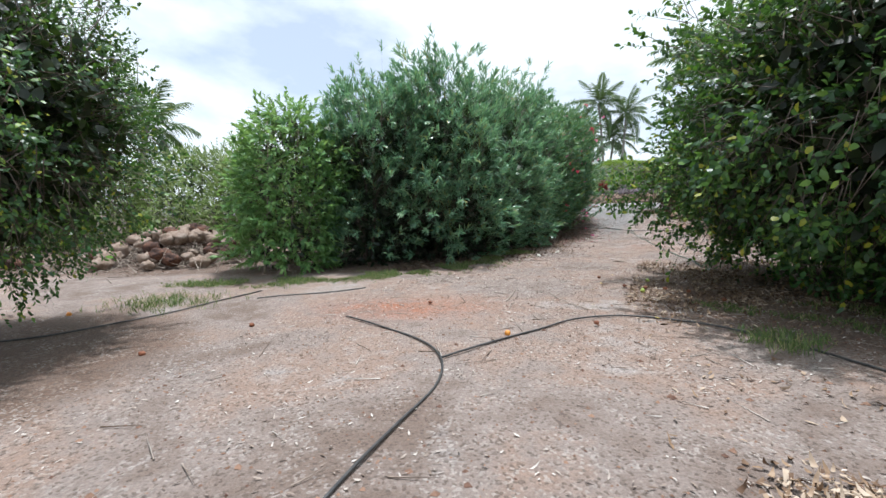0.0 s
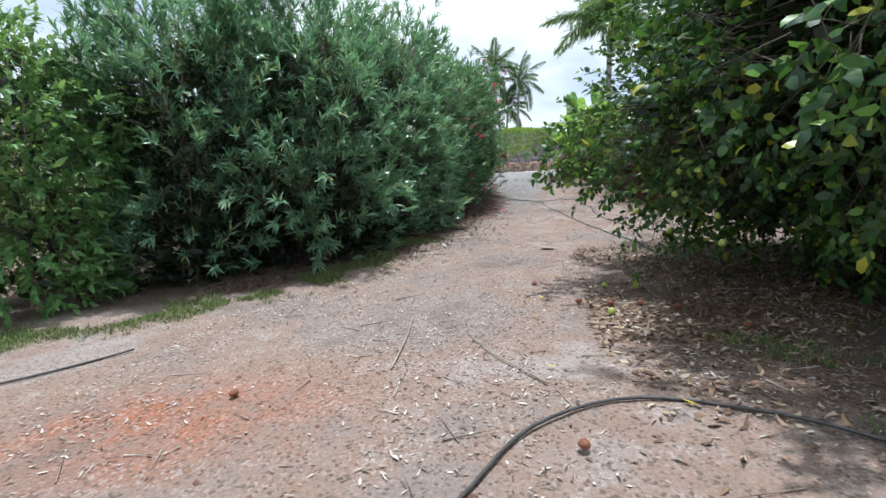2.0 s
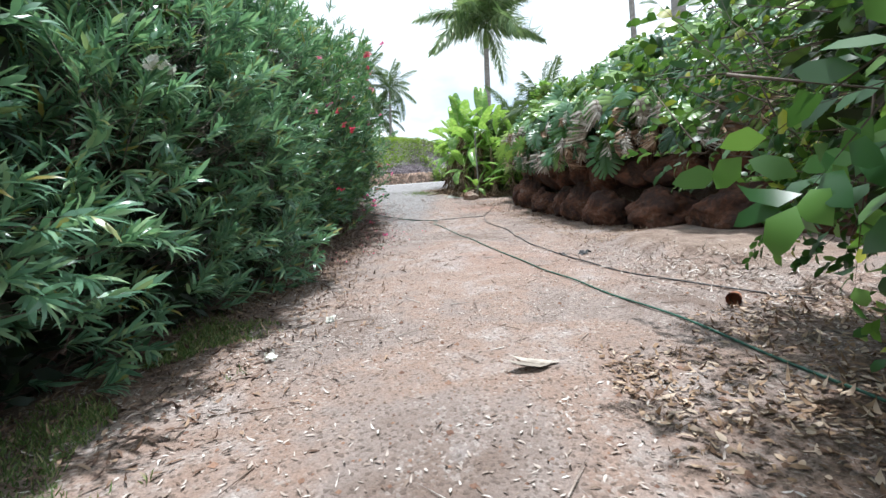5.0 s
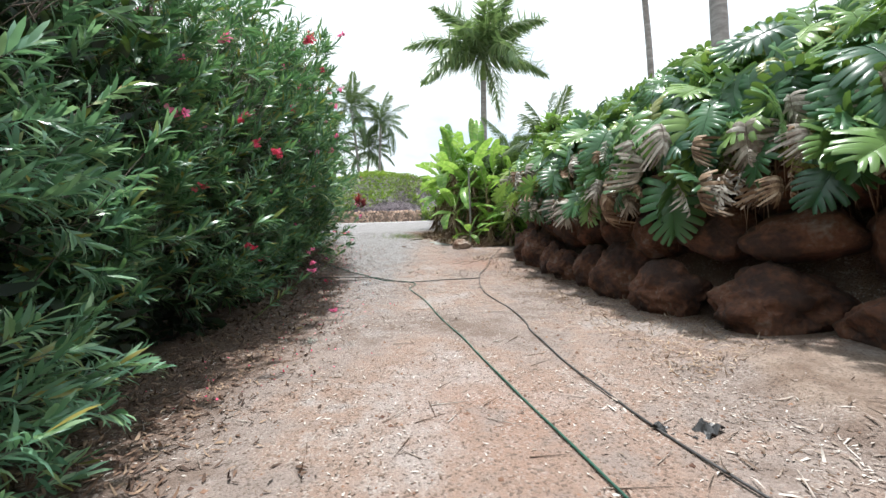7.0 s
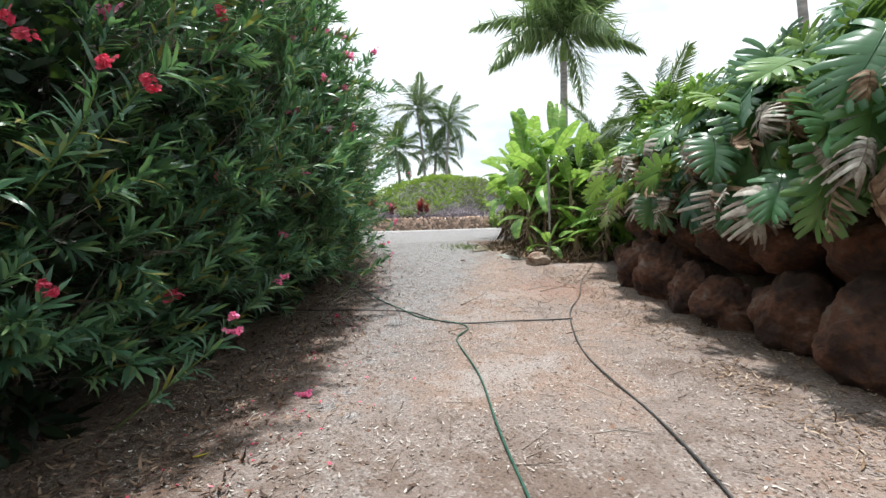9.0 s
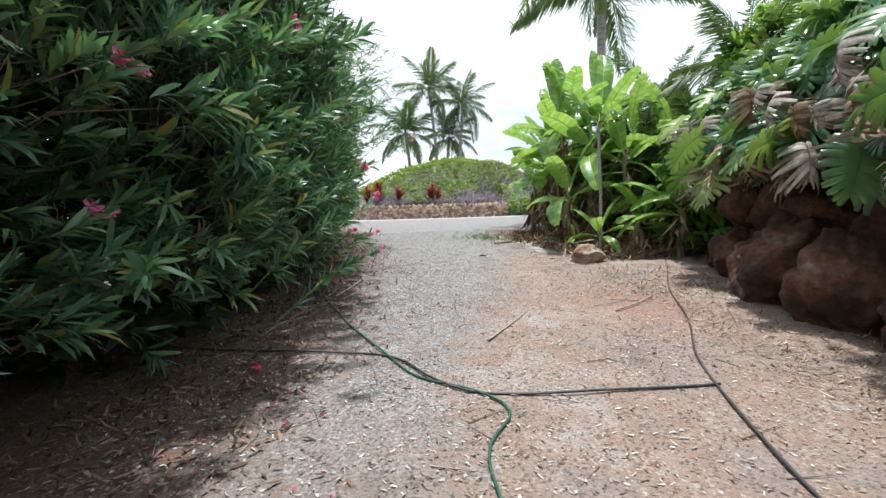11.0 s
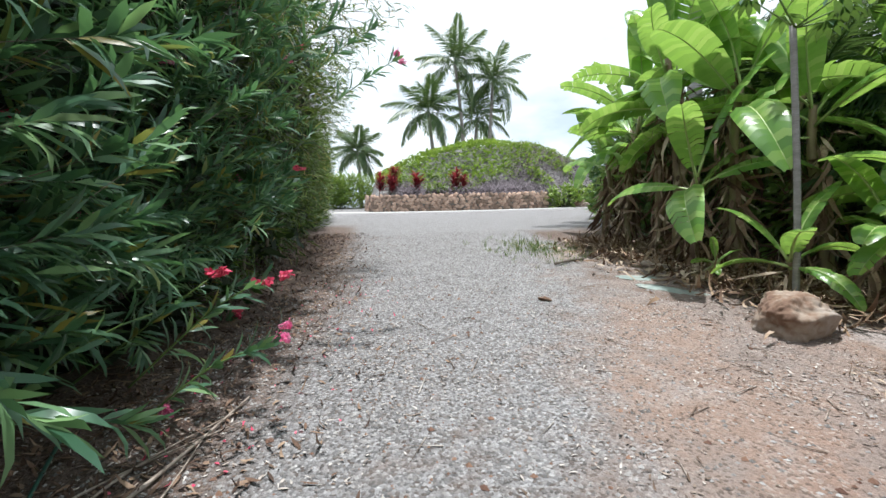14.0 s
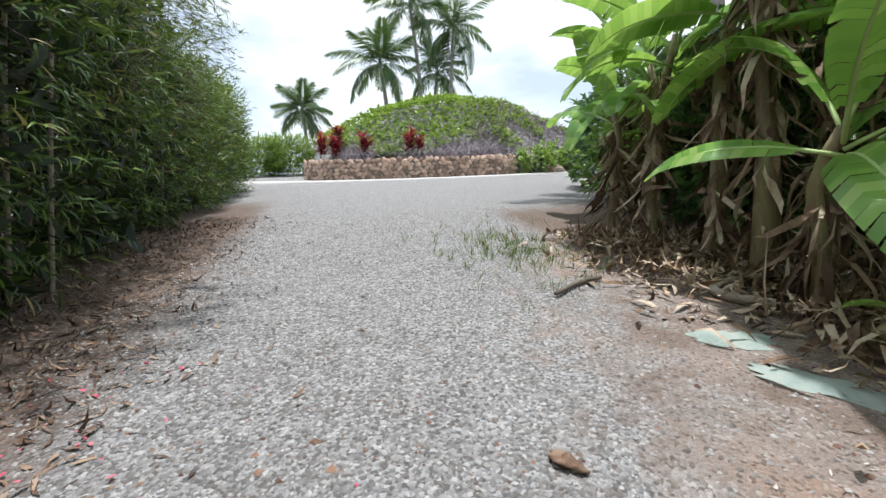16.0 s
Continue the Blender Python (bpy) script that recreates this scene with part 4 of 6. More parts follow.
# boulders along the bank
BOULDERS = [(11.05, 10.1, 0.7, 0.75, 0.62), (11.0, 11.65, 0.62, 0.72, 0.6), (10.95, 13.1, 0.6, 0.72, 0.54), (10.85, 14.65, 0.56, 0.74, 0.54), (10.9, 16.2, 0.55, 0.58, 0.48), (11.5, 17.6, 0.58, 0.6, 0.64), (11.9, 18.8, 0.52, 0.55, 0.58), (12.0, 19.95, 0.42, 0.44, 0.4), (12.35, 20.9, 0.4, 0.42, 0.5), (12.7, 21.8, 0.55, 0.5, 0.68), (13.35, 22.9, 0.7, 0.7, 0.78), (14.1, 24.3, 0.5, 0.52, 0.55), (14.9, 25.1, 0.5, 0.5, 0.42)]
for i, (x, y, a, b, c) in enumerate(BOULDERS):
    me = rock_mesh("boulder", (a * 1.08, b * 1.08, c * 1.08), i + 1.0, M_BOULDER, 5, 0.26)
    solo("boulder", me, (x, y, float(base_z(x - 0.4, y)) + c * 0.66), "rounded red-brown lava boulder in a retaining bank", "boulder", "bank boulders", turn=i * 0.2)
r = np.random.default_rng(4)
for j, (up, back, sz) in enumerate([(1.35, 0.42, 0.62), (2.1, 0.85, 0.6)]):
    for i in range(13):
        y = 10.9 + i * 1.15 + j * 0.5
        x = float(np.interp(y, BANK[:, 1], BANK[:, 0])) + back - 0.25
        me = rock_mesh("boulder", (sz, sz * 1.1, sz * r.uniform(0.6, 0.95)), i + 31.0 + 20 * j, M_BOULDER, 4, 0.2)
        solo("boulder", me, (x, y, float(base_z(x - 0.8, y)) + up), "red-brown boulder in the upper course of a bank", "boulder", "bank boulders", turn=i * 1.3)
loose = rock_mesh("rock", (0.4, 0.3, 0.29), 77.0, M_TANROCK, 5, 0.24)
solo("rock", loose, (12.45, 26.7, land1(12.45, 26.7) + 0.12), "loose tan rock beside the gravel track", "rock")

# monstera on the bank
r = np.random.default_rng(5)
MON = [mesh_of("monstera_leaf", *monstera_leaf(0.95, np.random.default_rng(60 + k), 0.2 + 0.06 * k), M_MONSTERA) for k in range(7)]
WITHER = []
for k in range(8):
    rk = np.random.default_rng(80 + k)
    shape = withered_leaf(0.75, rk) if k < 3 else monstera_leaf(0.62, rk, 0.5, rk.uniform(1.2, 1.9), 0.16)
    WITHER.append(mesh_of("withered_leaf", *shape, M_DEADLEAF if k % 3 == 0 else M_PALE_DEAD))
for i in range(27):
    y = 10.4 + i * 0.6
    x = float(np.interp(y, BANK[:, 1], BANK[:, 0]))
    g = float(base_z(x, y))
    e = thing("monstera_plant", (x + 0.8, y, land1(x + 0.8, y)), "climbing monstera with big split leaves over the bank", "monstera", "monstera bank")
    o = np.array(e.location)
    stalks = []
    for k in range(44):
        q = r.uniform(0, 1)
        tip = np.array([x - 1.0 + 2.7 * q + r.uniform(-0.2, 0.2), y + r.uniform(-0.6, 0.6), g + 2.2 + 2.45 * q ** 0.75 + r.uniform(-0.3, 0.6)]) - o
        lf = part("leaf", MON[int(r.integers(0, 7))], e)
        lf.matrix_basis = Matrix.Translation(tip) @ Matrix.Rotation(math.pi + r.uniform(-1.5, 1.5), 4, "Z") @ Matrix.Rotation(radians(r.uniform(5, 85)), 4, "Y") @ Matrix.Rotation(r.uniform(-0.95, 0.95), 4, "X") @ Matrix.Scale(r.uniform(0.36, 0.85), 4)
        bx, by = max(o[0] + tip[0] + 0.6, x + 1.1), o[1] + tip[1] * 0.6
        base = np.array([bx, by, land1(bx, by) - 0.1]) - o
        base[2] = min(base[2], tip[2] - 0.1)
        stalks.append(tube(smooth_line([base, (base + tip) / 2 + [0.1, 0, 0.1], tip], 0.4), 0.012, 4))
    for k in range(9):
        tip = np.array([x + r.uniform(-1.25, -0.3), y + r.uniform(-0.4, 0.4), g + r.uniform(1.85, 3.0)]) - o
        lf = part("withered_leaf", WITHER[int(r.integers(0, 8))], e, "pale withered leaf")
        lf.matrix_basis = Matrix.Translation(tip) @ Matrix.Rotation(math.pi + r.uniform(-2.0, 2.0), 4, "Z") @ Matrix.Rotation(radians(r.uniform(50, 100)), 4, "Y") @ Matrix.Rotation(r.uniform(-0.7, 0.7), 4, "X") @ Matrix.Scale(r.uniform(0.3, 0.8), 4)
    tagged(part("stalk", mesh_of("monstera_stalks", *join_np(stalks), M_GREENSTEM), e), kind="stuff")
    # hanging roots and dry stems in the shade
    a0 = np.stack([x + r.uniform(-0.3, 0.4, 26), y + r.uniform(-0.35, 0.35, 26), g + r.uniform(1.9, 2.9, 26)], -1) - o
    b0 = a0 + np.stack([r.uniform(-0.25, 0.1, 26), r.uniform(-0.2, 0.2, 26), -r.uniform(0.4, 1.1, 26)], -1)
    tagged(part("hanging_root", mesh_of("hanging_roots", *twigs(a0, b0, 0.012), M_DEADLEAF), e), kind="stuff")

# bananas
BAN = [(13.6, 30.0, 3.9, 10, 2.2), (13.6, 30.7, 3.0, 10, 2.5), (14.1, 29.0, 2.7, 9, 2.4), (13.7, 31.9, 2.6, 9, 2.3), (14.8, 30.2, 4.2, 10, 2.6), (13.35, 27.5, 0.5, 7, 1.35), (14.2, 27.2, 0.9, 7, 1.5), (14.8, 28.2, 2.3, 9, 2.1), (14.5, 32.9, 2.5, 9, 2.2), (13.1, 28.6, 0.3, 5, 0.6), (15.5, 29.2, 2.8, 9, 2.3), (15.4, 27.3, 1.4, 8, 1.8), (15.8, 31.5, 3.4, 9, 2.4), (13.7, 32.8, 1.8, 8, 2.0), (15.0, 34.2, 2.3, 9, 2.2), (16.2, 28.0, 2.5, 9, 2.1), (14.75, 26.5, 1.2, 8, 2.0), (13.5, 29.2, 1.5, 8, 2.0), (15.6, 26.3, 1.5, 8, 2.1)]
for i, (x, y, h, n, ln) in enumerate(BAN):
    x += 0.45 * float(ease(y, 29.2, 30.5))
    banana((x, y, land1(x, y)), h * 1.12 if 1.6 < h < 3.5 else h, n, ln if h > 1 else ln * 0.8, i + 1, "tall banana plant with torn bright green leaves" if h > 1.5 else "young banana plant with short arching leaves")

# palms
for ax, ay, ah, al, sd in [(16.6, 30.2, 2.6, 2.8, 61), (17.0, 28.0, 2.4, 2.7, 62), (17.3, 32.4, 3.0, 2.8, 63), (16.6, 26.2, 2.0, 2.5, 64)]:
    tagged(palm("areca_palm", (ax, ay, land1(ax, ay)), ah, (0.2, 0), 16, al, sd, "dark green clumping palm behind banana plants", (0.09, 0.06), 0.0, (46, 0.62, 0.05)), "dark green clumping palm behind banana plants", "palm", "palms behind bananas")
palm("royal_palm", (18.9, 35.4, land1(18.9, 35.4)), 10.0, (0.1, 0), 18, 4.8, 4, "royal palm with a smooth grey trunk and green crownshaft", (0.25, 0.19), 1.6, (85, 1.25, 0.11), (0.75, 1.25), 0.75, 82, 0, 0.55, M_ROYAL)
for i, (x, y, h, lx, ly, s) in enumerate([(18.5, 66, 13.6, -1.3, 0, 4.7), (21.3, 67, 12.3, 0.3, 0, 4.8), (15.0, 64, 7.6, -0.8, 0, 4.3), (20.2, 70, 9.0, 0.6, 0, 4.2), (8.0, 72, 6.4, -0.6, 0, 3.4)]):
    palm("coconut_palm", (x, y, land1(x, y)), h, (lx, ly), 19, s, 20 + i, "slender coconut palm with drooping feathery fronds", (0.22, 0.14), 0.0, (44, 1.15, 0.085), (0.35, 1.4))
palm("coconut_palm", (18.3, 19.5, land1(18.3, 19.5)), 14.5, (0.5, 0.3), 15, 4.4, 31, "tall coconut palm with a ringed grey trunk", (0.27, 0.2))
palm("coconut_palm", (22.7, 25.4, land1(22.7, 25.4)), 15.0, (-0.6, 0.3), 15, 4.4, 32, "tall thin coconut palm behind the bank", (0.16, 0.12))
palm("coconut_palm", (-18.8, 22.7, land1(-18.8, 22.7)), 6.4, (0.4, 0), 15, 3.0, 33, "coconut palm beyond the scrub", (0.2, 0.14), 0.0, (40, 0.9, 0.07))
palm("coconut_palm", (-21.0, 21.5, land1(-21.0, 21.5)), 5.8, (-0.4, 0), 15, 3.0, 35, "coconut palm rising over the scrub", (0.2, 0.14), 0.0, (40, 0.9, 0.07))
palm("date_palm", (18.0, 30.6, land1(18.0, 30.6)), 3.6, (0.0, 0), 26, 3.6, 34, "date palm with long arching grey-green fronds", (0.32, 0.28), 0.0, (60, 0.42, 0.035), (0.5, 1.4), 0.4, 70)
for i, (x, y, h) in enumerate([(16.6, 29.6, 2.4), (17.6, 31.8, 2.8), (16.4, 27.4, 1.2)]):
    palm("areca_palm", (x, y, land1(x, y)), h, (0.1, 0.1), 16, 2.4, 40 + i, "bushy areca palm above the boulder bank", (0.08, 0.06), 0.3, (40, 0.5, 0.05), (0.4, 1.3), 0.2, 72)


# bamboo and hedges
def leafy_mass(name, seed, radius, height, squash, n, per, length, width, mat, m_in, n_in, category, down=0.5, lump=0.25, culms=7, flare=0.0):
    e = thing(name, (0, 0, 0), "", category)
    p, way, r = shell_points(n, radius, height, seed, squash=squash, lump=lump, top=0.7, flare=flare)
    deep = r.uniform(0, 1, n) ** 2 * 0.4
    p[:, :2] *= (1 - deep)[:, None]
    way = unit(way + 0.45 * r.normal(size=p.shape) - np.array([0, 0, down]))
    stem = r.uniform(0.2, 0.55, n)
    v, f = shoots(p, way, per, stem, length, width, r, 0.7, 0.3, 0.05, 0.4)
    tagged(part("crown", mesh_of(name + "_crown", v, f, mat), e), kind="stuff")
    # inner filler leaves; a near-black m_in paints the clump's inside shade
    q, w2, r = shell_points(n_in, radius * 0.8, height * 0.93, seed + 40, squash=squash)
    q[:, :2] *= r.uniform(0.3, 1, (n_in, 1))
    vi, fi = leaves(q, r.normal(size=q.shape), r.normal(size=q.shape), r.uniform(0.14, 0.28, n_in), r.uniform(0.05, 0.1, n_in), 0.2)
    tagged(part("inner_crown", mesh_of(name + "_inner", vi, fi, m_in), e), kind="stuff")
    for k in range(culms):
        a = r.uniform(0, 6.28)
        foot = np.array([math.cos(a), math.sin(a) * squash, 0]) * radius * r.uniform(0.1, 0.7)
        ln = smooth_line([foot - [0, 0, 0.2], foot * 1.1 + [0, 0, height * 0.5], foot * 1.35 + [0, 0, height * 0.95]], 0.5)
        part("stem", mesh_of(name + "_stem", *tube(ln, np.linspace(0.025, 0.008, len(ln)), 5), M_DRYTWIG), e)
    tagged(part("twig", mesh_of(name + "_twigs", *twigs(p - way * 0.4, p + way * stem[:, None], 0.005), M_BARK), e), kind="stuff")
    return e


bam = leafy_mass("bamboo_clump", 51, 1.55, 5.0, 1.0, 1500, 9, 0.15, 0.018, M_BAMBOO, M_OLEANDER_INNER_SHADE, 4200, "bamboo", 0.6, 0.35, 14, 0.9)
tagged(bam, "dense yellow-green bamboo clump with fine drooping leaves", "bamboo", "bamboo hedge")
for i, (x, y, sc) in enumerate([(5.5, 28.8, 1.12), (5.5, 31.3, 1.18), (5.45, 33.8, 1.1), (5.5, 36.2, 0.95), (3.8, 32.0, 1.3)]):
    m = Matrix.Translation((x, y, land1(x, y) - 0.05)) @ Matrix.Rotation(i * 1.7, 4, "Z") @ Matrix.Scale(sc, 4)
    if i:
        copy_thing(bam, m)
    else:
        bam.matrix_basis = m
# dark filler inside the hedge holds its inner shade as colour
clip = leafy_mass("clipped_hedge", 61, 1.3, 4.0, 1.0, 1500, 8, 0.16, 0.03, M_BAMBOO, M_CITRUS_INNER_SHADE, 1500, "hedge", 0.1, 0.06, 2)
tagged(clip, "tall clipped hedge of small green leaves", "hedge", "clipped hedge")
for i, (x, y, sc) in enumerate([(5.4, 38.6, 1.0), (5.3, 40.6, 1.0), (5.3, 42.6, 1.0), (5.2, 44.6, 1.0)]):
    m = Matrix.Translation((x, y, land1(x, y) - 0.05)) @ Matrix.Rotation(i * 1.7, 4, "Z")
    if i:
        copy_thing(clip, m)
    else:
        clip.matrix_basis = m
low = leafy_mass("low_hedge", 62, 1.5, 2.4, 1.0, 900, 8, 0.2, 0.05, M_HEDGE, M_HEDGE, 900, "hedge", -0.3, 0.1, 1)
tagged(low, "bright green low hedge beyond the concrete drive", "hedge", "low hedge")
for i in range(6):
    x, y = 7.4 - i * 2.2, 57.0 + 0.4 * i
    m = Matrix.Translation((x, y, land1(x, y) - 0.05)) @ Matrix.Rotation(i * 1.7, 4, "Z")
    if i:
        copy_thing(low, m)
    else:
        low.matrix_basis = m

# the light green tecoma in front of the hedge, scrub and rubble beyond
tec = leafy_mass("tecoma_bush", 71, 1.05, 3.6, 1.0, 1050, 11, 0.15, 0.055, M_TECOMA, M_OLEANDER_INNER_SHADE, 450, "shrub", 0.35, 0.4, 3)
tagged(tec, "light green tecoma bush with drooping toothed leaves", "shrub")
tec.matrix_basis = pose(-3.45, 9.7, land1(-3.45, 9.7))
# few dark inner leaves: shade within the scrub set by their colour
scrub = leafy_mass("scrub_bush", 81, 2.2, 3.6, 1.0, 900, 10, 0.16, 0.045, M_WEED, M_CITRUS_INNER_SHADE, 500, "shrub", 0.0, 0.5, 4)
tagged(scrub, "tall pale green scrub bush on rough ground", "shrub", "scrub")
for i, (x, y, sc) in enumerate([(-7.5, 16.5, 1.0), (-11.0, 17.5, 1.1), (-14.5, 17.0, 1.0), (-9.0, 20.5, 1.2), (-5.0, 17.5, 1.0), (-18.0, 16.0, 1.0), (-13.0, 22.5, 1.2), (-4.0, 20.5, 1.1), (-20.0, 21.0, 1.2), (-16, 11, 0.9), (-3.0, 24.5, 1.1)]):
    m = Matrix.Translation((x, y, land1(x, y) - 0.05)) @ Matrix.Rotation(i * 1.7, 4, "Z") @ Matrix.Scale(sc, 4)
    if i:
        copy_thing(scrub, m)
    else:
        scrub.matrix_basis = m
# many near-black inner leaves paint the shade behind the outer foliage
back = leafy_mass("broadleaf_shrub", 83, 1.9, 3.6, 1.0, 800, 9, 0.26, 0.1, M_MONSTERA, M_CITRUS_INNER_SHADE, 2200, "shrub", 0.1, 0.4, 3)
tagged(back, "dense dark broad-leaved shrub on the bank", "shrub", "bank shrubs")
for i, (x, y, sc) in enumerate([(17.2, 29.6, 0.9), (17.0, 32.2, 1.0), (17.6, 35.0, 1.05), (19.0, 38.0, 1.0)]):
    m = Matrix.Translation((x, y, land1(x, y) - 0.05)) @ Matrix.Rotation(i * 1.7, 4, "Z") @ Matrix.Scale(sc, 4)
    if i:
        copy_thing(back, m)
    else:
        back.matrix_basis = m
lime = leafy_mass("lime_shrub", 85, 0.95, 2.3, 1.0, 240, 8, 0.36, 0.15, M_BANANA, M_CITRUS_INNER_SHADE, 400, "shrub", 0.0, 0.35, 3)
tagged(lime, "yellow-green broad-leaved shrub on top of the bank", "shrub", "lime shrubs")
lime.matrix_basis = pose(16.0, 26.5, land1(16.0, 26.5))
copy_thing(lime, pose(17.0, 25.6, land1(17.0, 25.6), 0, 0, 80))
r = np.random.default_rng(91)
RUBBLE = [rock_mesh("rubble_stone", (0.36, 0.3, 0.24), 200.0 + k, M_GREYROCK if k else M_BOULDER, 3, 0.34) for k in range(4)]
for i in range(110):
    x, y = -7.6 + r.normal(0, 1.8), 11.6 + r.normal(0, 0.9)
    lift = 0.9 * math.exp(-((x + 7.6) / 1.8) ** 2 - ((y - 11.6) / 1.1) ** 2)
    sc = r.uniform(0.3, 0.9)
    solo("rubble_stone", RUBBLE[i % 4], (x, y, land1(x, y) + 0.1 * sc + lift), "rough stone in a rubble heap", "stone", "rubble heap", turn=i * 1.1, scale=sc)
a0 = np.stack([r.normal(-7.6, 2.0, 2200), r.normal(12.1, 1.2, 2200), np.zeros(2200)], -1)
a0[:, 2] = land(a0[:, 0], a0[:, 1]) + 0.95 * np.exp(-((a0[:, 0] + 7.6) / 1.9) ** 2 - ((a0[:, 1] - 11.9) / 1.3) ** 2) * r.uniform(0, 1, 2200)
d0 = unit(r.normal(size=(2200, 3)) * [1, 1, 0.5]) * r.uniform(0.2, 0.7, (2200, 1))
solo("dry_brush", mesh_of("dry_brush", *twigs(a0, a0 + np.abs(d0) * [1, 1, 1] * np.sign(d0 + 1e-6) * [1, 1, 1], 0.012), M_DRYTWIG), (0, 0, 0), "tangle of grey dry branches on a rubble heap", "brush", kind="stuff")

# the turn at the top: stone wall, planted mound, concrete drive
wl_line = smooth_line([(8.55, 52.4), (8.7, 51.0), (9.6, 49.8), (12.0, 48.75), (15.0, 48.2), (18.0, 48.0), (19.6, 48.3)], 0.25)
steps = np.concatenate([[0], np.cumsum(np.linalg.norm(np.diff(wl_line, axis=0), axis=1))])
wall_v, wall_f = [], []
for i, q in enumerate(wl_line):
    tn = unit(wl_line[min(i + 1, len(wl_line) - 1)] - wl_line[max(i - 1, 0)])
    nr = np.array([tn[1], -tn[0]])
    z = float(base_z(*q))
    for off, dz in ((0.16, -0.3), (0.16, 0.98), (-0.2, 0.98), (-0.2, -0.3)):
        wall_v.append([q[0] + nr[0] * off, q[1] + nr[1] * off, z + dz])
    if i:
        k = 4 * i
        wall_f += [[k - 4 + j, k + j, k + (j + 1) % 4, k - 4 + (j + 1) % 4] for j in range(4)]
wall_f += [[0, 1, 2, 3], [4 * len(wl_line) - 1 - j for j in range(4)]]
stone_wall = tagged(new("stone_wall", mesh_of("stone_wall", wall_v, wall_f, M_MORTAR, False)), "low curved wall of mortared brown stones", "wall", kind="structure")
STONES = [rock_mesh("stone", (0.175, 0.07, 0.13), 300.0 + k, M_WALLSTONE, 2, 0.35) for k in range(6)]
for row in range(5):
    for k in range(int(steps[-1] / 0.27)):
        u = (k + 0.5 * (row % 2) + 0.2 + r.uniform(-0.22, 0.22)) * 0.27
        q = np.array([np.interp(u, steps, wl_line[:, i]) for i in range(2)])
        q2 = np.array([np.interp(u + 0.1, steps, wl_line[:, i]) for i in range(2)])
        tn = unit(q2 - q + 1e-6)
        st = part("stone", STONES[int(r.integers(0, 6))], stone_wall)
        st.location = (q[0] + tn[1] * 0.15, q[1] - tn[0] * 0.15, float(base_z(*q)) + 0.08 + row * 0.205 + r.uniform(-0.04, 0.04))
        st.rotation_euler = (r.uniform(-0.3, 0.3), r.uniform(-0.8, 0.8), math.atan2(tn[1], tn[0]))
        st.scale = (r.uniform(0.7, 1.35), r.uniform(0.9, 1.2), r.uniform(0.75, 1.3))


def strip(name, line, widths, lift, mat, thick=0.1):
    """A paved strip that follows the land."""
    p = smooth_line(line, 0.5)
    w = np.interp(np.linspace(0, 1, len(p)), np.linspace(0, 1, len(widths)), widths)
    tn = unit(np.gradient(p, axis=0))
    nr = np.stack([-tn[:, 1], tn[:, 0]], -1)
    cols = []
    for sgn, dz in ((-1, -thick), (-1, 0), (-0.33, 0), (0.33, 0), (1, 0), (1, -thick)):
        c = p + nr * sgn * w[:, None] / 2
        cols.append(np.stack([c[:, 0], c[:, 1], land(c[:, 0], c[:, 1]) + lift + dz], -1))
    v = np.stack(cols, 1).reshape(-1, 3)
    i, j = np.meshgrid(np.arange(len(p) - 1), np.arange(5), indexing="ij")
    f = np.stack([i * 6 + j, i * 6 + j + 1, (i + 1) * 6 + j + 1, (i + 1) * 6 + j], -1).reshape(-1, 4)
    return mesh_of(name, v, f, mat)


tagged(new("concrete_drive", strip("concrete_drive", [(-14, 52.5), (-4, 52.0), (2, 51.0), (6.5, 49.6), (9.5, 48.3), (12.5, 47.4), (16, 46.9), (20, 46.9), (26, 47.5), (36, 50)], [4.0, 4.0, 3.4, 2.2, 1.2, 0.9, 0.8, 0.8, 0.8, 1.0], 0.05, M_CONCRETE)), "pale concrete strip along the top of the gravel", "pavement", kind="structure")

n = 15000
px, py = r.uniform(9.2, 31, n), r.uniform(49.5, 63, n)
keep = py - np.interp(px, WALL[:, 0], WALL[:, 1]) > 2.3 + 1.1 * np.sin(px * 0.8) + 4.0 * ease(px, 18, 22) * (0.6 + 0.4 * np.sin(px * 1.7 + py))
px, py = px[keep], py[keep]
bulge = np.array([noise.noise(Vector((a * 0.5, b * 0.5, 3))) for a, b in zip(px, py)])
gp = np.stack([px, py, land(px, py) + 0.25 + 0.35 * bulge + r.uniform(-0.1, 0.25, len(px))], -1)
gv = leaves(gp, r.normal(size=gp.shape) * [1, 1, 0.4] + [0, -0.4, 0.5], np.tile([0, 0, 1.0], (len(gp), 1)), r.uniform(0.22, 0.42, len(gp)), r.uniform(0.12, 0.22, len(gp)), 0.3)
solo("ground_cover", mesh_of("ground_cover", *gv, M_HEDGE), (0, 0, 0), "bright green ground cover plants on a mound", "plants", kind="stuff")
n = 6500
px = r.uniform(10.5, 30, n)
py = np.interp(px, WALL[:, 0], WALL[:, 1]) + r.uniform(0.7, 3.4, n) + r.uniform(0, 6.0, n) * ease(px, 17, 22)
bp = np.stack([px, py, land(px, py) + r.uniform(-0.1, 0.35, n)], -1)
bd = unit(r.normal(size=(n, 3)) * [1, 1, 0.4] + [0, -0.3, 0.6]) * r.uniform(0.35, 0.9, (n, 1))
solo("dry_shrub", mesh_of("dry_shrub", *twigs(bp, bp + bd, 0.022), M_DARKTWIG), (0, 0, 0), "dark grey leafless brush on a mound", "brush", kind="stuff")


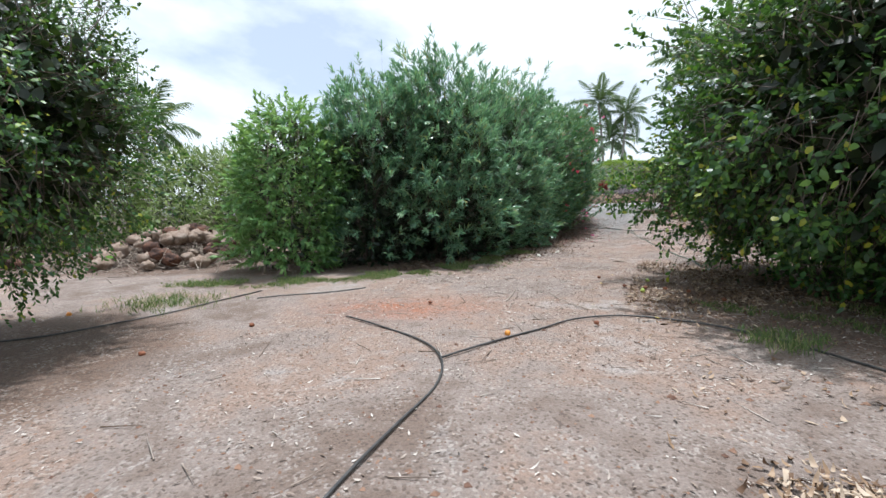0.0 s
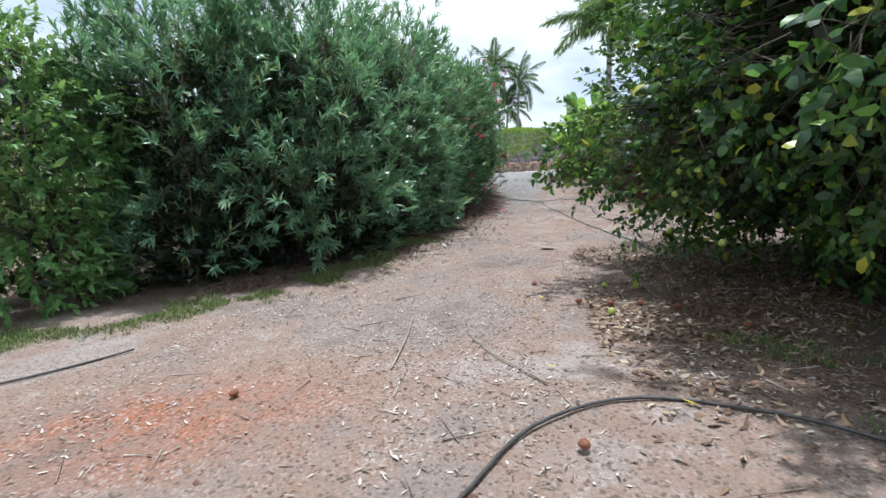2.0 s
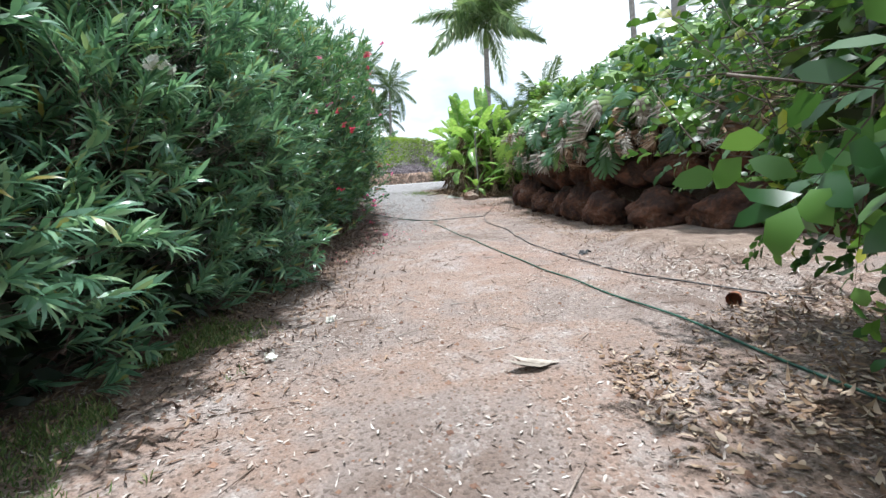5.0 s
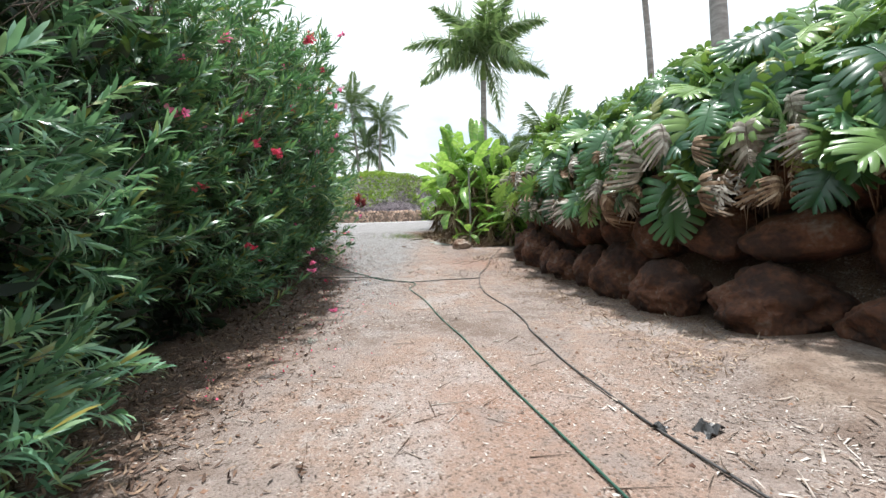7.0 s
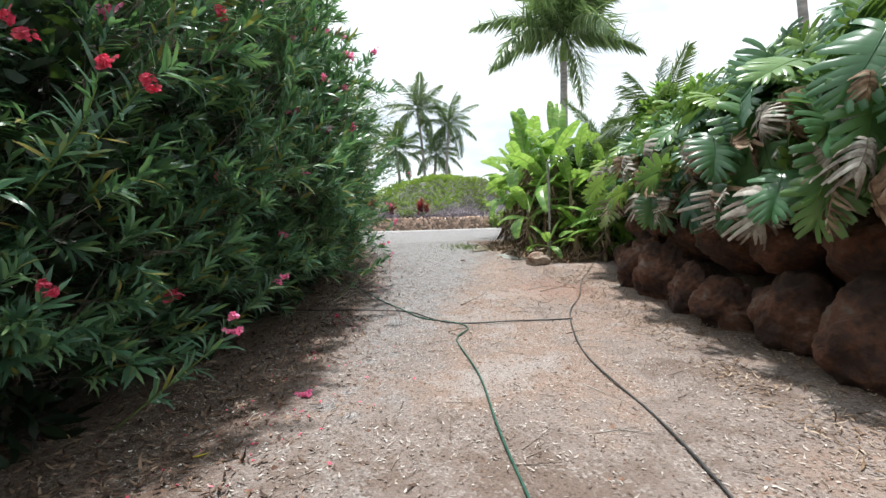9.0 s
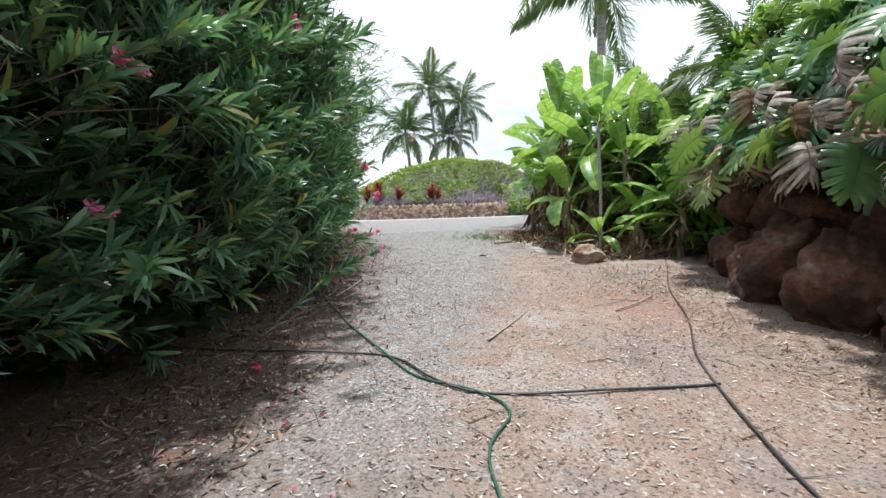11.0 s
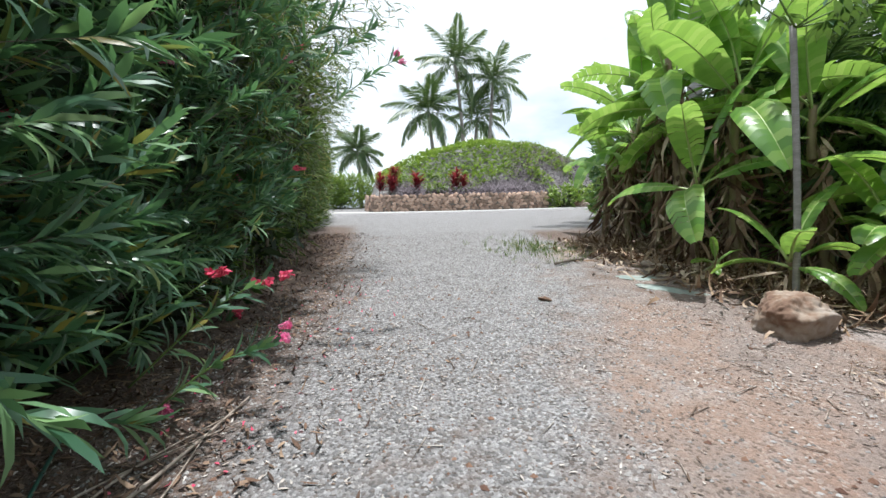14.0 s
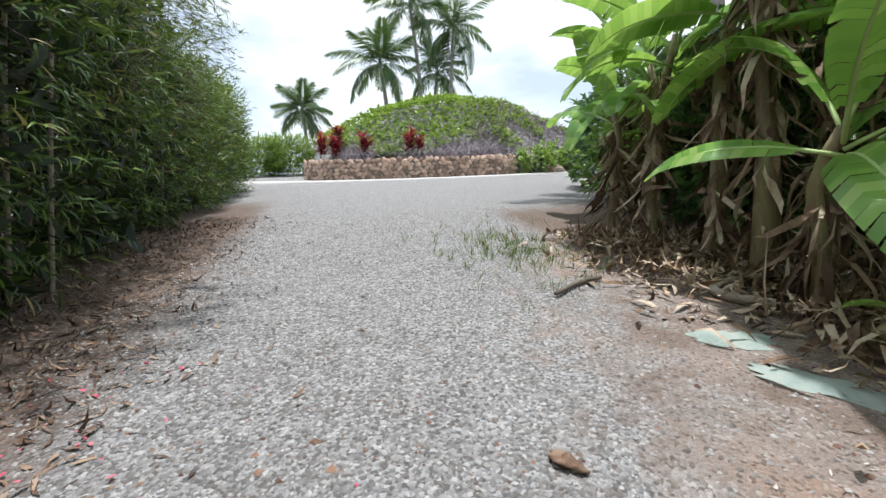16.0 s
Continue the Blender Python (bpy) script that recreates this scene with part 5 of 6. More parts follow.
def ti_plant(at, seed, h):
    e = thing("ti_plant", at, "red ti plant with long upright crimson leaves", "plant", "ti plants")
    r = np.random.default_rng(seed)
    for k in range(3):
        x, y = r.uniform(-0.25, 0.25, 2)
        top = h * r.uniform(0.5, 0.75)
        part("stem", mesh_of("ti_stem", *tube([(x, y, -0.2), (x * 1.2, y * 1.2, top)], [0.025, 0.018], 5), M_BARK), e)
        n = 42
        z = r.uniform(0.25, 1.0, n) * top
        a = r.uniform(0, 6.28, n)
        p = np.stack([x + 0 * a, y + 0 * a, z], -1)
        d = np.stack([np.cos(a), np.sin(a), r.uniform(0.3, 1.6, n)], -1)
        tagged(part("leaf", mesh_of("ti_leaves", *leaves(p, d, np.stack([0 * a, 0 * a, 1 + 0 * a], -1), r.uniform(0.4, 0.6, n), 0.11, 0.3), M_TI), e), kind="stuff")
    return e


for i, (x, y, h) in enumerate([(9.2, 52.2, 2.2), (10.1, 51.6, 1.9), (10.4, 52.6, 2.1), (11.7, 50.6, 2.0), (13.9, 50.0, 2.1), (14.5, 50.2, 1.5)]):
    ti_plant((x, y, land1(x, y)), i, h)
sp = leafy_mass("small_shrub", 95, 0.8, 1.1, 1.0, 160, 8, 0.22, 0.1, M_HEDGE, M_CITRUS_INNER_SHADE, 120, "shrub", 0.0, 0.3, 1)
tagged(sp, "small bright green shrub by the stone wall", "shrub", "small shrubs")
sp.matrix_basis = pose(20.6, 47.9, land1(20.6, 47.9))
for x, y, sc in ((22.4, 48.6, 1.2), (24.5, 48.8, 1.3), (12.8, 50.0, 0.6), (27, 49.6, 1.4)):
    copy_thing(sp, pose(x, y, land1(x, y), 0, 0, x * 50) @ Matrix.Scale(sc, 4))
solo("rock", loose, (21.4, 47.3, land1(21.4, 47.3) + 0.1), "pale rock at the end of a wall", "rock", scale=1.4)


# papaya by the bananas
def papaya(at, h):
    e = thing("papaya_tree", at, "papaya tree with a thin bare grey trunk", "tree")
    part("trunk", mesh_of("papaya_trunk", *tube(smooth_line([(0, 0, -0.2), (0.03, 0, h * 0.4), (0, 0.03, h)], 0.3), 0.037, 9), M_PALMBARK), e)
    r = np.random.default_rng(8)
    for k in range(6):
        a, el = k * 2.4, r.uniform(-0.2, 0.9)
        tip = np.array([math.cos(a) * 0.45, math.sin(a) * 0.45, h + 0.5 * el])
        st = part("leaf_stalk", mesh_of("papaya_stalk", *tube([(0, 0, h - 0.05), tip], [0.014, 0.01], 4), M_GREENSTEM), e)
        n = 9
        b = a + np.linspace(-2.2, 2.2, n)
        lv = leaves(np.tile(tip, (n, 1)), np.stack([np.cos(b), np.sin(b), -0.35 + 0 * b], -1), np.tile([0, 0, 1.0], (n, 1)), 0.26, 0.09, 0.3)
        part("leaf", mesh_of("papaya_leaf", *lv, M_MONSTERA), e)
    return e


papaya((13.25, 27.35, land1(13.25, 27.35)), 3.35)


# ---- on the ground ----
def on_land(points, lift=0.0, step=0.12):
    p = smooth_line(points, step)
    return np.stack([p[:, 0], p[:, 1], land(p[:, 0], p[:, 1]) + lift + 0.035 * np.array([noise.noise(Vector((a, b, 0)) * 0.7) for a, b in p])], -1)


def hose(points, radius, mat, label, category="hose"):
    ln = on_land(points, radius + 0.008)
    ln[:, 2] += 0.006 * np.sin(np.arange(len(ln)) * 0.5)
    ob = new("garden_hose", mesh_of("garden_hose", *tube(ln, radius, 8), mat))
    return tagged(ob, label, category)


hose([(0.2, 0.6), (0.3, 1.4), (0.46, 2.2), (0.63, 2.84), (0.83, 3.54), (0.75, 4.17), (0.34, 4.79), (-0.58, 5.5)], 0.011, M_HOSE_BLACK, "black irrigation pipe curving over bare dirt")
hose([(0.80, 4.05), (1.36, 4.6), (1.78, 5.0), (2.3, 5.47), (3.0, 5.59), (3.6, 5.25), (3.95, 4.83), (4.22, 4.4), (4.4, 3.6), (4.5, 2.6)], 0.011, M_HOSE_BLACK, "black irrigation pipe bending towards the citrus tree")
hose([(-5.2, 3.9), (-3.9, 4.7), (-3.3, 5.6), (-2.9, 6.5), (-2.7, 7.3)], 0.011, M_HOSE_BLACK, "thin black drip line on dry ground")
hose([(-2.4, 6.6), (-1.5, 7.1), (-0.9, 7.5)], 0.01, M_HOSE_BLACK, "short black drip line in dry grass")
hose([(6.5, 26.2), (6.86, 25.1), (7.16, 23.76), (7.5, 22.6), (7.72, 22.0), (8.1, 21.6), (8.25, 21.2), (7.9, 20.7), (7.72, 19.3), (7.44, 18.16), (7.2, 17.0), (6.62, 14.4), (6.32, 12.9), (6.07, 11.7), (5.94, 10.85), (5.85, 10.1), (5.6, 9.0)], 0.0105, M_HOSE_GREEN, "green garden hose lying along the dirt track")
hose([(4.6, 23.8), (5.46, 23.4), (6.23, 23.08), (6.81, 22.89), (7.4, 22.65), (7.66, 22.34), (7.79, 21.99), (8.05, 21.62), (8.5, 21.42), (9.2, 21.25), (10.05, 21.1)], 0.011, M_HOSE_BLACK, "black rubber hose looping across the track")
hose([(14.6, 26.8), (13.6, 25.6), (12.2, 24.0), (11.2, 22.6), (10.2, 21.4), (9.2, 19.5), (8.78, 18.0), (8.4, 16.9), (8.05, 16.2), (7.3, 14.0), (7.02, 12.6), (7.0, 11.3), (7.4, 10.2)], 0.0105, M_HOSE_BLACK, "black hose running beside the boulder bank")

FRUIT = rock_mesh("fallen_fruit", (0.036, 0.036, 0.033), 410.0, M_ORANGE, 2, 0.03)
BAD = rock_mesh("rotten_fruit", (0.036, 0.034, 0.028), 411.0, M_ROTTEN, 2, 0.14)
GREENF = rock_mesh("green_fruit", (0.036, 0.034, 0.04), 412.0, M_LIME, 2, 0.05)
for i, (x, y, k) in enumerate([(1.44, 4.8, 0), (2.48, 5.22, 1), (-4.6, 5.6, 0), (3.5, 7.47, 1), (3.77, 7.31, 1), (3.64, 7.05, 2), (4.04, 7.22, 1), (4.3, 7.0, 1), (4.02, 7.9, 2), (3.3, 8.3, 1), (4.5, 6.4, 1), (0.4, 6.3, 1), (-1.63, 5.1, 1), (-2.18, 4.07, 1)]):
    solo("fallen_orange" if k != 1 else "rotten_orange", (FRUIT, BAD, GREENF)[k], (x, y, land1(x, y) + 0.03), ("ripe orange fallen on the dirt", "brown rotten orange on leaf litter", "yellow-green fruit fallen on leaf litter")[k], "fruit", "fallen fruit", turn=i)
for i in range(6):
    a = i * 0.9
    x, y, z = 4.1 + 0.15 * math.sin(i * 2.2), 7.0 + 0.2 * (i - 3), 0.75 + 0.2 * (i % 4)
    solo("hanging_fruit", GREENF, (x + 0.15, y, land1(x, y) + z), "green fruit hanging in the citrus leaves", "fruit", "hanging fruit", turn=a, scale=0.85)

# black scrap, broken pot, pale dry leaf, worn green sheet, pale root
bm = bmesh.new()
bmesh.ops.create_grid(bm, x_segments=10, y_segments=6, size=0.5)
for v in bm.verts:
    v.co = Vector((v.co.x * 0.26, v.co.y * 0.16, 0.03 + 0.05 * noise.noise(v.co * 4) + 0.04 * math.sin(v.co.x * 5)))
bmesh.ops.solidify(bm, geom=bm.faces[:], thickness=0.006)
me = bpy.data.meshes.new("plastic_scrap")
bm.to_mesh(me)
bm.free()
me.materials.append(M_PLASTIC)
solo("plastic_scrap", me, (7.45, 13.42, land1(7.45, 13.42)), "crumpled scrap of black plastic on the dirt", "scrap")
solo("plastic_scrap", me, (7.25, 13.6, land1(7.25, 13.6)), "small bent strip of black plastic", "scrap", turn=2.0, scale=0.6)
pot = tube([(0, 0, 0), (0.1, 0, 0), (0.2, 0, 0.0)], [0.05, 0.06, 0.065], 14, False)
pot_in = tube([(0, 0, 0), (0.1, 0, 0), (0.2, 0, 0.0)], [0.042, 0.052, 0.057], 14, False)
me = mesh_of("clay_pot", *join_np([pot, (pot_in[0], [q[::-1] for q in pot_in[1]]), tube([(-0.004, 0, 0), (0.004, 0, 0)], 0.05, 14)]), M_CLAY)
solo("clay_pot", me, (6.75, 10.55, land1(6.75, 10.55) + 0.06), "small terracotta pot lying on its side", "pot", turn=3.6)
pl = leaves(np.array([[0, 0, 0.02], [0.05, 0.06, 0.02]]), np.array([[1, 0.2, 0.05], [0.9, 0.5, 0.1]]), np.tile([0, 0, 1.0], (2, 1)), 0.36, 0.12, -0.1)
solo("dry_leaf", mesh_of("dry_leaf", *pl, M_PALE_DEAD), (4.5, 10.4, land1(4.5, 10.4)), "large pale dry leaf on the track", "leaf", turn=2.4)


def sheet(at, size, seed, turn):
    n = 30
    v = [[at[0], at[1], land1(*at) + 0.03]]
    for ring in (0.5, 1.0):
        for i in range(n):
            a = i * 2 * math.pi / n
            k = ring * (1 + 0.45 * noise.noise(Vector((math.cos(a) * 1.8, math.sin(a) * 1.8, seed))) + 0.3 * noise.noise(Vector((math.cos(a) * 6, math.sin(a) * 6, seed))))
            x, y = math.cos(a) * size[0] * k, math.sin(a) * size[1] * k
            x, y = at[0] + x * math.cos(turn) - y * math.sin(turn), at[1] + x * math.sin(turn) + y * math.cos(turn)
            v.append([x, y, land1(x, y) + 0.035 * noise.noise(Vector((x, y, 0)) * 0.7) + (0.02 if ring < 1 else 0.004)])
    f = [[0, 1 + i, 1 + (i + 1) % n] for i in range(n)] + [[1 + i, 1 + n + i, 1 + n + (i + 1) % n, 1 + (i + 1) % n] for i in range(n)]
    return solo("ground_sheet", mesh_of("ground_sheet", v, f, M_TARP), (0, 0, 0), "flat worn grey-green sheet half buried in dirt", "ground sheet", "buried sheet")


sheet((12.35, 29.0), (0.3, 0.14), 1.0, -0.5)
sheet((12.4, 28.35), (0.42, 0.13), 2.0, -0.9)
root = on_land([(13.15, 29.3), (12.95, 29.6), (13.1, 29.85), (13.5, 29.95), (13.9, 29.9)], 0.05, 0.1)
solo("bare_root", mesh_of("bare_root", *tube(root, np.linspace(0.05, 0.035, len(root)), 8), M_DRYTWIG), (0, 0, 0), "pale bare root curling out of the bank", "root")
for x0, y0, x1, y1 in ((13.3, 31.9, 12.7, 31.2), (11.6, 30.2, 12.3, 30.5)):
    solo("branch", mesh_of("branch", *tube(on_land([(x0, y0), ((x0 + x1) / 2, (y0 + y1) / 2 + 0.05), (x1, y1)], 0.04), 0.025, 7), M_BARK), (0, 0, 0), "dead branch lying on the gravel", "branch")
for k, (x0, y0, x1, y1, th) in enumerate([(8.61, 22.65, 9.41, 23.46, 0.013), (10.62, 23.2, 11.87, 23.9, 0.012), (10.9, 23.7, 11.5, 23.2, 0.009), (10.5, 23.5, 11.3, 23.75, 0.008), (7.0, 25.2, 7.5, 26.5, 0.016), (6.85, 25.2, 7.45, 26.3, 0.012), (7.1, 25.0, 7.35, 26.1, 0.01), (6.75, 25.5, 7.55, 26.2, 0.009), (6.2, 23.6, 6.9, 24.9, 0.012), (6.0, 23.9, 6.8, 24.4, 0.01), (2.55, 5.9, 2.2, 7.0, 0.009), (1.5, 6.4, 1.75, 7.6, 0.008), (3.3, 6.9, 4.2, 6.6, 0.009)]):
    bent = 0.09 * math.sin(k * 2.3)
    solo("branch", mesh_of("branch", *tube(on_land([(x0, y0), ((x0 + x1) / 2 + bent, (y0 + y1) / 2 - bent), (x1, y1)], th + 0.012, 0.08), np.linspace(th, th * 0.4, len(on_land([(x0, y0), ((x0 + x1) / 2 + bent, (y0 + y1) / 2 - bent), (x1, y1)], 0, 0.08))), 6), M_DRYTWIG), (0, 0, 0), "pale dry branch lying on the track", "branch", "dry branches")
clod = rock_mesh("clod", (0.085, 0.045, 0.03), 420.0, M_CLOD, 3, 0.9)
clod.materials[0] = M_DARKLITTER
solo("clod", clod, (10.55, 28.3, land1(10.55, 28.3) + 0.02), "brown piece of bark on the gravel", "bark", turn=2.2)

# loose litter
TRACK = np.array([(0.9, -1), (1.3, 3), (2.2, 6.5), (3.6, 10), (5.4, 13.5), (6.9, 17), (8.2, 21), (9.2, 25), (10.2, 30), (11.0, 36)])


def scatter(n, y0, y1, spread, seed, off=0.0, clump=0.0):
    r = np.random.default_rng(seed)
    y = r.uniform(y0, y1, n)
    x = np.interp(y, TRACK[:, 1], TRACK[:, 0]) + off + r.uniform(-spread, spread, n)
    if clump:
        k = np.array([noise.noise(Vector((a * 0.8, b * 0.8, seed))) for a, b in zip(x, y)])
        keep = k > r.uniform(-clump, clump, n)
        x, y = x[keep], y[keep]
    z = land(x, y) + np.array([0.035 * noise.noise(Vector((a, b, 0)) * 0.7) + 0.014 * noise.noise(Vector((a, b, 0)) * 2.6) for a, b in zip(x, y)])
    return np.stack([x, y, z], -1), r


def flakes(name, pts, r, length, width, mat, label, category, lift=0.008, curl=0.25):
    n = len(pts)
    a = r.uniform(0, 6.28, n)
    d = np.stack([np.cos(a), np.sin(a), r.normal(0.05, 0.14, n)], -1)
    up = np.stack([r.normal(0, 0.3, n), r.normal(0, 0.3, n), np.ones(n)], -1)
    v, f = leaves(pts + [0, 0, lift], d, up, r.uniform(*length, n), r.uniform(*width, n), r.normal(0, curl, n))
    return solo(name, mesh_of(name, v, f, mat), (0, 0, 0), label, category, kind="stuff")


def stones(name, pts, r, size, mat, label, category):
    n = len(pts)
    base = np.array([[1, 0, 0], [-1, 0, 0], [0, 1, 0], [0, -1, 0], [0, 0, 0.7], [0, 0, -0.5]], float)
    tri = np.array([[0, 2, 4], [2, 1, 4], [1, 3, 4], [3, 0, 4], [2, 0, 5], [1, 2, 5], [3, 1, 5], [0, 3, 5]])
    a = r.uniform(0, 6.28, n)
    s = r.uniform(*size, n)[:, None, None] * r.uniform(0.6, 1.2, (n, 6, 1))
    v = base[None] * s
    ca, sa = np.cos(a)[:, None], np.sin(a)[:, None]
    v = np.stack([v[..., 0] * ca - v[..., 1] * sa, v[..., 0] * sa + v[..., 1] * ca, v[..., 2]], -1) + pts[:, None]
    f = (tri[None] + 6 * np.arange(n)[:, None, None]).reshape(-1, 3)
    return solo(name, mesh_of(name, v.reshape(-1, 3), f, mat, False), (0, 0, 0), label, category, kind="stuff")


pts, r = scatter(66000, 0.4, 28, 3.7, 1, 0.4, 0.4)
pts = pts[r.uniform(0, 1, len(pts)) < 0.3 + 0.7 * ease(pts[:, 1], 2, 9) + 0.4 * ease(pts[:, 0], 1.6, 3.0)]
mid_x = pts[:, 0] - np.interp(pts[:, 1], TRACK[:, 1], TRACK[:, 0])
pts = pts[r.uniform(0, 1, len(pts)) < 1 - 0.6 * np.exp(-((mid_x - 0.3) / 1.0) ** 2) * ease(pts[:, 1], 7, 10) * (1 - ease(pts[:, 1], 15, 19))]
shelf_x = np.interp(pts[:, 1], [10.0, 11.0, 11.9, 13.4, 15.0], [7.9, 7.85, 8.05, 8.4, 9.6])
pts = pts[(pts[:, 0] < shelf_x) | (pts[:, 1] < 10.3) | (pts[:, 1] > 14.6) | (r.uniform(0, 1, len(pts)) < 0.08)]
flakes("wood_chips", pts, r, (0.018, 0.065), (0.006, 0.018), M_CHIP, "pale dry chips and leaf scraps strewn over dirt", "leaf litter")
pts, r = scatter(9000, 0.4, 30, 3.4, 2, 0.0)
stones("pebbles", pts, r, (0.005, 0.016), M_CLOD, "small brown clods and pebbles", "pebbles")
pts, r = scatter(48000, 16, 36, 2.6, 3, -0.2)
pts = pts[r.uniform(0, 1, len(pts)) < (1 - 0.75 * ease(pts[:, 0] - 0.36 * pts[:, 1], 0.0, 1.8)) * ease(pts[:, 1], 17, 27) * (1 - 0.45 * ease(pts[:, 1], 30, 36))]
stones("gravel", pts, r, (0.007, 0.021), M_GRAVEL, "loose grey crushed gravel", "gravel")
pts, r = scatter(21000, 2.5, 10.5, 1.6, 4, 2.6, 0.6)
pts = pts[r.uniform(0, 1, len(pts)) < 0.06 + 0.94 * ease(pts[:, 1], 4.5, 7.0)]
flakes("fallen_leaves", pts, r, (0.035, 0.1), (0.012, 0.036), M_DEADLEAF, "brown fallen leaves under citrus trees", "leaf litter", 0.012, 0.4)
r = np.random.default_rng(5)
hy = r.uniform(9.5, 37, 17000)
hx = np.interp(hy, FACE[:, 1], FACE[:, 0]) - 0.2 + r.normal(0, 0.75, 17000)
hz = land(hx, hy) + np.array([0.035 * noise.noise(Vector((a, b, 0)) * 0.7) + 0.014 * noise.noise(Vector((a, b, 0)) * 2.6) for a, b in zip(hx, hy)])
pts = np.stack([hx, hy, hz], -1)
flakes("hedge_litter", pts, r, (0.05, 0.14), (0.012, 0.03), M_DARKLITTER, "brown narrow leaves fallen along the hedge", "leaf litter", 0.012, 0.35)
pts, r = scatter(6200, 10, 26, 0.95, 6, 3.5)
pts = pts[(pts[:, 1] > 14.0) | (right_of_bank(pts[:, 0], pts[:, 1]) > -1.2)]
flakes("bank_litter", pts, r, (0.04, 0.18), (0.006, 0.02), M_DEADLEAF, "grey dry stalks and leaves below the boulders", "leaf litter", 0.014, 0.35)
r = np.random.default_rng(23)
bx, by = r.normal(7.75, 0.5, 1500), r.normal(11.3, 0.95, 1500)
pts = np.stack([bx, by, land(bx, by) + r.uniform(0, 0.015, 1500)], -1)
flakes("shredded_stalks", pts, r, (0.04, 0.2), (0.006, 0.022), M_CHIP, "pale shredded stalks and leaves beside the hoses", "leaf litter", 0.012, 0.3)
r = np.random.default_rng(17)
bx, by = r.normal(13.7, 0.6, 3200), r.uniform(26.5, 32.5, 3200)
pts = np.stack([bx, by, land(bx, by) + r.uniform(0, 0.14, 3200)], -1)
flakes("banana_litter", pts, r, (0.08, 0.34), (0.015, 0.06), M_DEADLEAF, "heap of shredded dry banana leaves", "leaf litter", 0.015, 0.6)
r = np.random.default_rng(41)
lx, ly = r.normal(2.85, 0.2, 700), r.normal(2.12, 0.15, 700)
pts = np.stack([lx, ly, land(lx, ly) + r.uniform(0, 0.09, 700) * np.exp(-((lx - 2.85) ** 2 + (ly - 2.12) ** 2) / 0.16)], -1)
flakes("leaf_pile", pts, r, (0.035, 0.08), (0.015, 0.035), M_DEADLEAF, "small heap of tan fallen leaves on dirt", "leaf pile", 0.012, 0.6)
pts, r = scatter(1500, 0.8, 29, 3.2, 12, 0.1, 0.5)
stones("clods", pts, r, (0.014, 0.034), M_CLOD, "dark red-brown lumps of earth on the track", "clods")
pts, r = scatter(420, 0.5, 28, 3.0, 7, 0.0)
a = r.uniform(0, 6.28, len(pts))
d = np.stack([np.cos(a), np.sin(a), 0 * a], -1) * r.uniform(0.12, 0.5, (len(pts), 1))
solo("sticks", mesh_of("sticks", *twigs(pts + [0, 0, 0.008], pts + d + [0, 0, 0.02] + np.stack([0 * a, 0 * a, land(pts[:, 0] + d[:, 0], pts[:, 1] + d[:, 1]) - land(pts[:, 0], pts[:, 1])], -1), 0.006), M_CHIP), (0, 0, 0), "thin dry sticks on the dirt", "sticks", kind="stuff")


def grass(name, pts, r, h, label):
    k = 5
    p = np.repeat(pts, k, 0) + r.normal(0, 0.02, (len(pts) * k, 3)) * [1, 1, 0]
    n = len(p)
    d = np.stack([r.normal(0, 0.45, n), r.normal(0, 0.45, n), np.ones(n)], -1)
    v, f = leaves(p, d, r.normal(size=(n, 3)), r.uniform(*h, n), 0.008, 0.3)
    return solo(name, mesh_of(name, v, f, M_GRASS), (0, 0, 0), label, "grass", kind="stuff")


r = np.random.default_rng(19)
gl = smooth_line([(-4.6, 7.8), (-3.4, 8.0), (-2.2, 8.3), (-0.6, 9.0), (0.9, 10.2), (1.7, 11.6), (2.2, 13.0)], 0.05)
gi = r.integers(0, len(gl), 5200)
gx, gy = gl[gi, 0] + r.normal(0, 0.26, 5200), gl[gi, 1] + r.normal(0, 0.26, 5200)
gk = np.array([noise.noise(Vector((a * 1.3, b * 1.3, 9))) for a, b in zip(gx, gy)]) > -0.02
gx, gy = gx[gk], gy[gk]
grass("grass", np.stack([gx, gy, land(gx, gy)], -1), r, (0.03, 0.09), "patchy short grass along the hedge")
gx, gy = r.uniform(3.9, 6.6, 1100), r.uniform(4.5, 6.3, 1100)
gk = np.array([noise.noise(Vector((a * 1.6, b * 1.6, 4))) for a, b in zip(gx, gy)]) > 0.02
gx, gy = gx[gk], gy[gk]
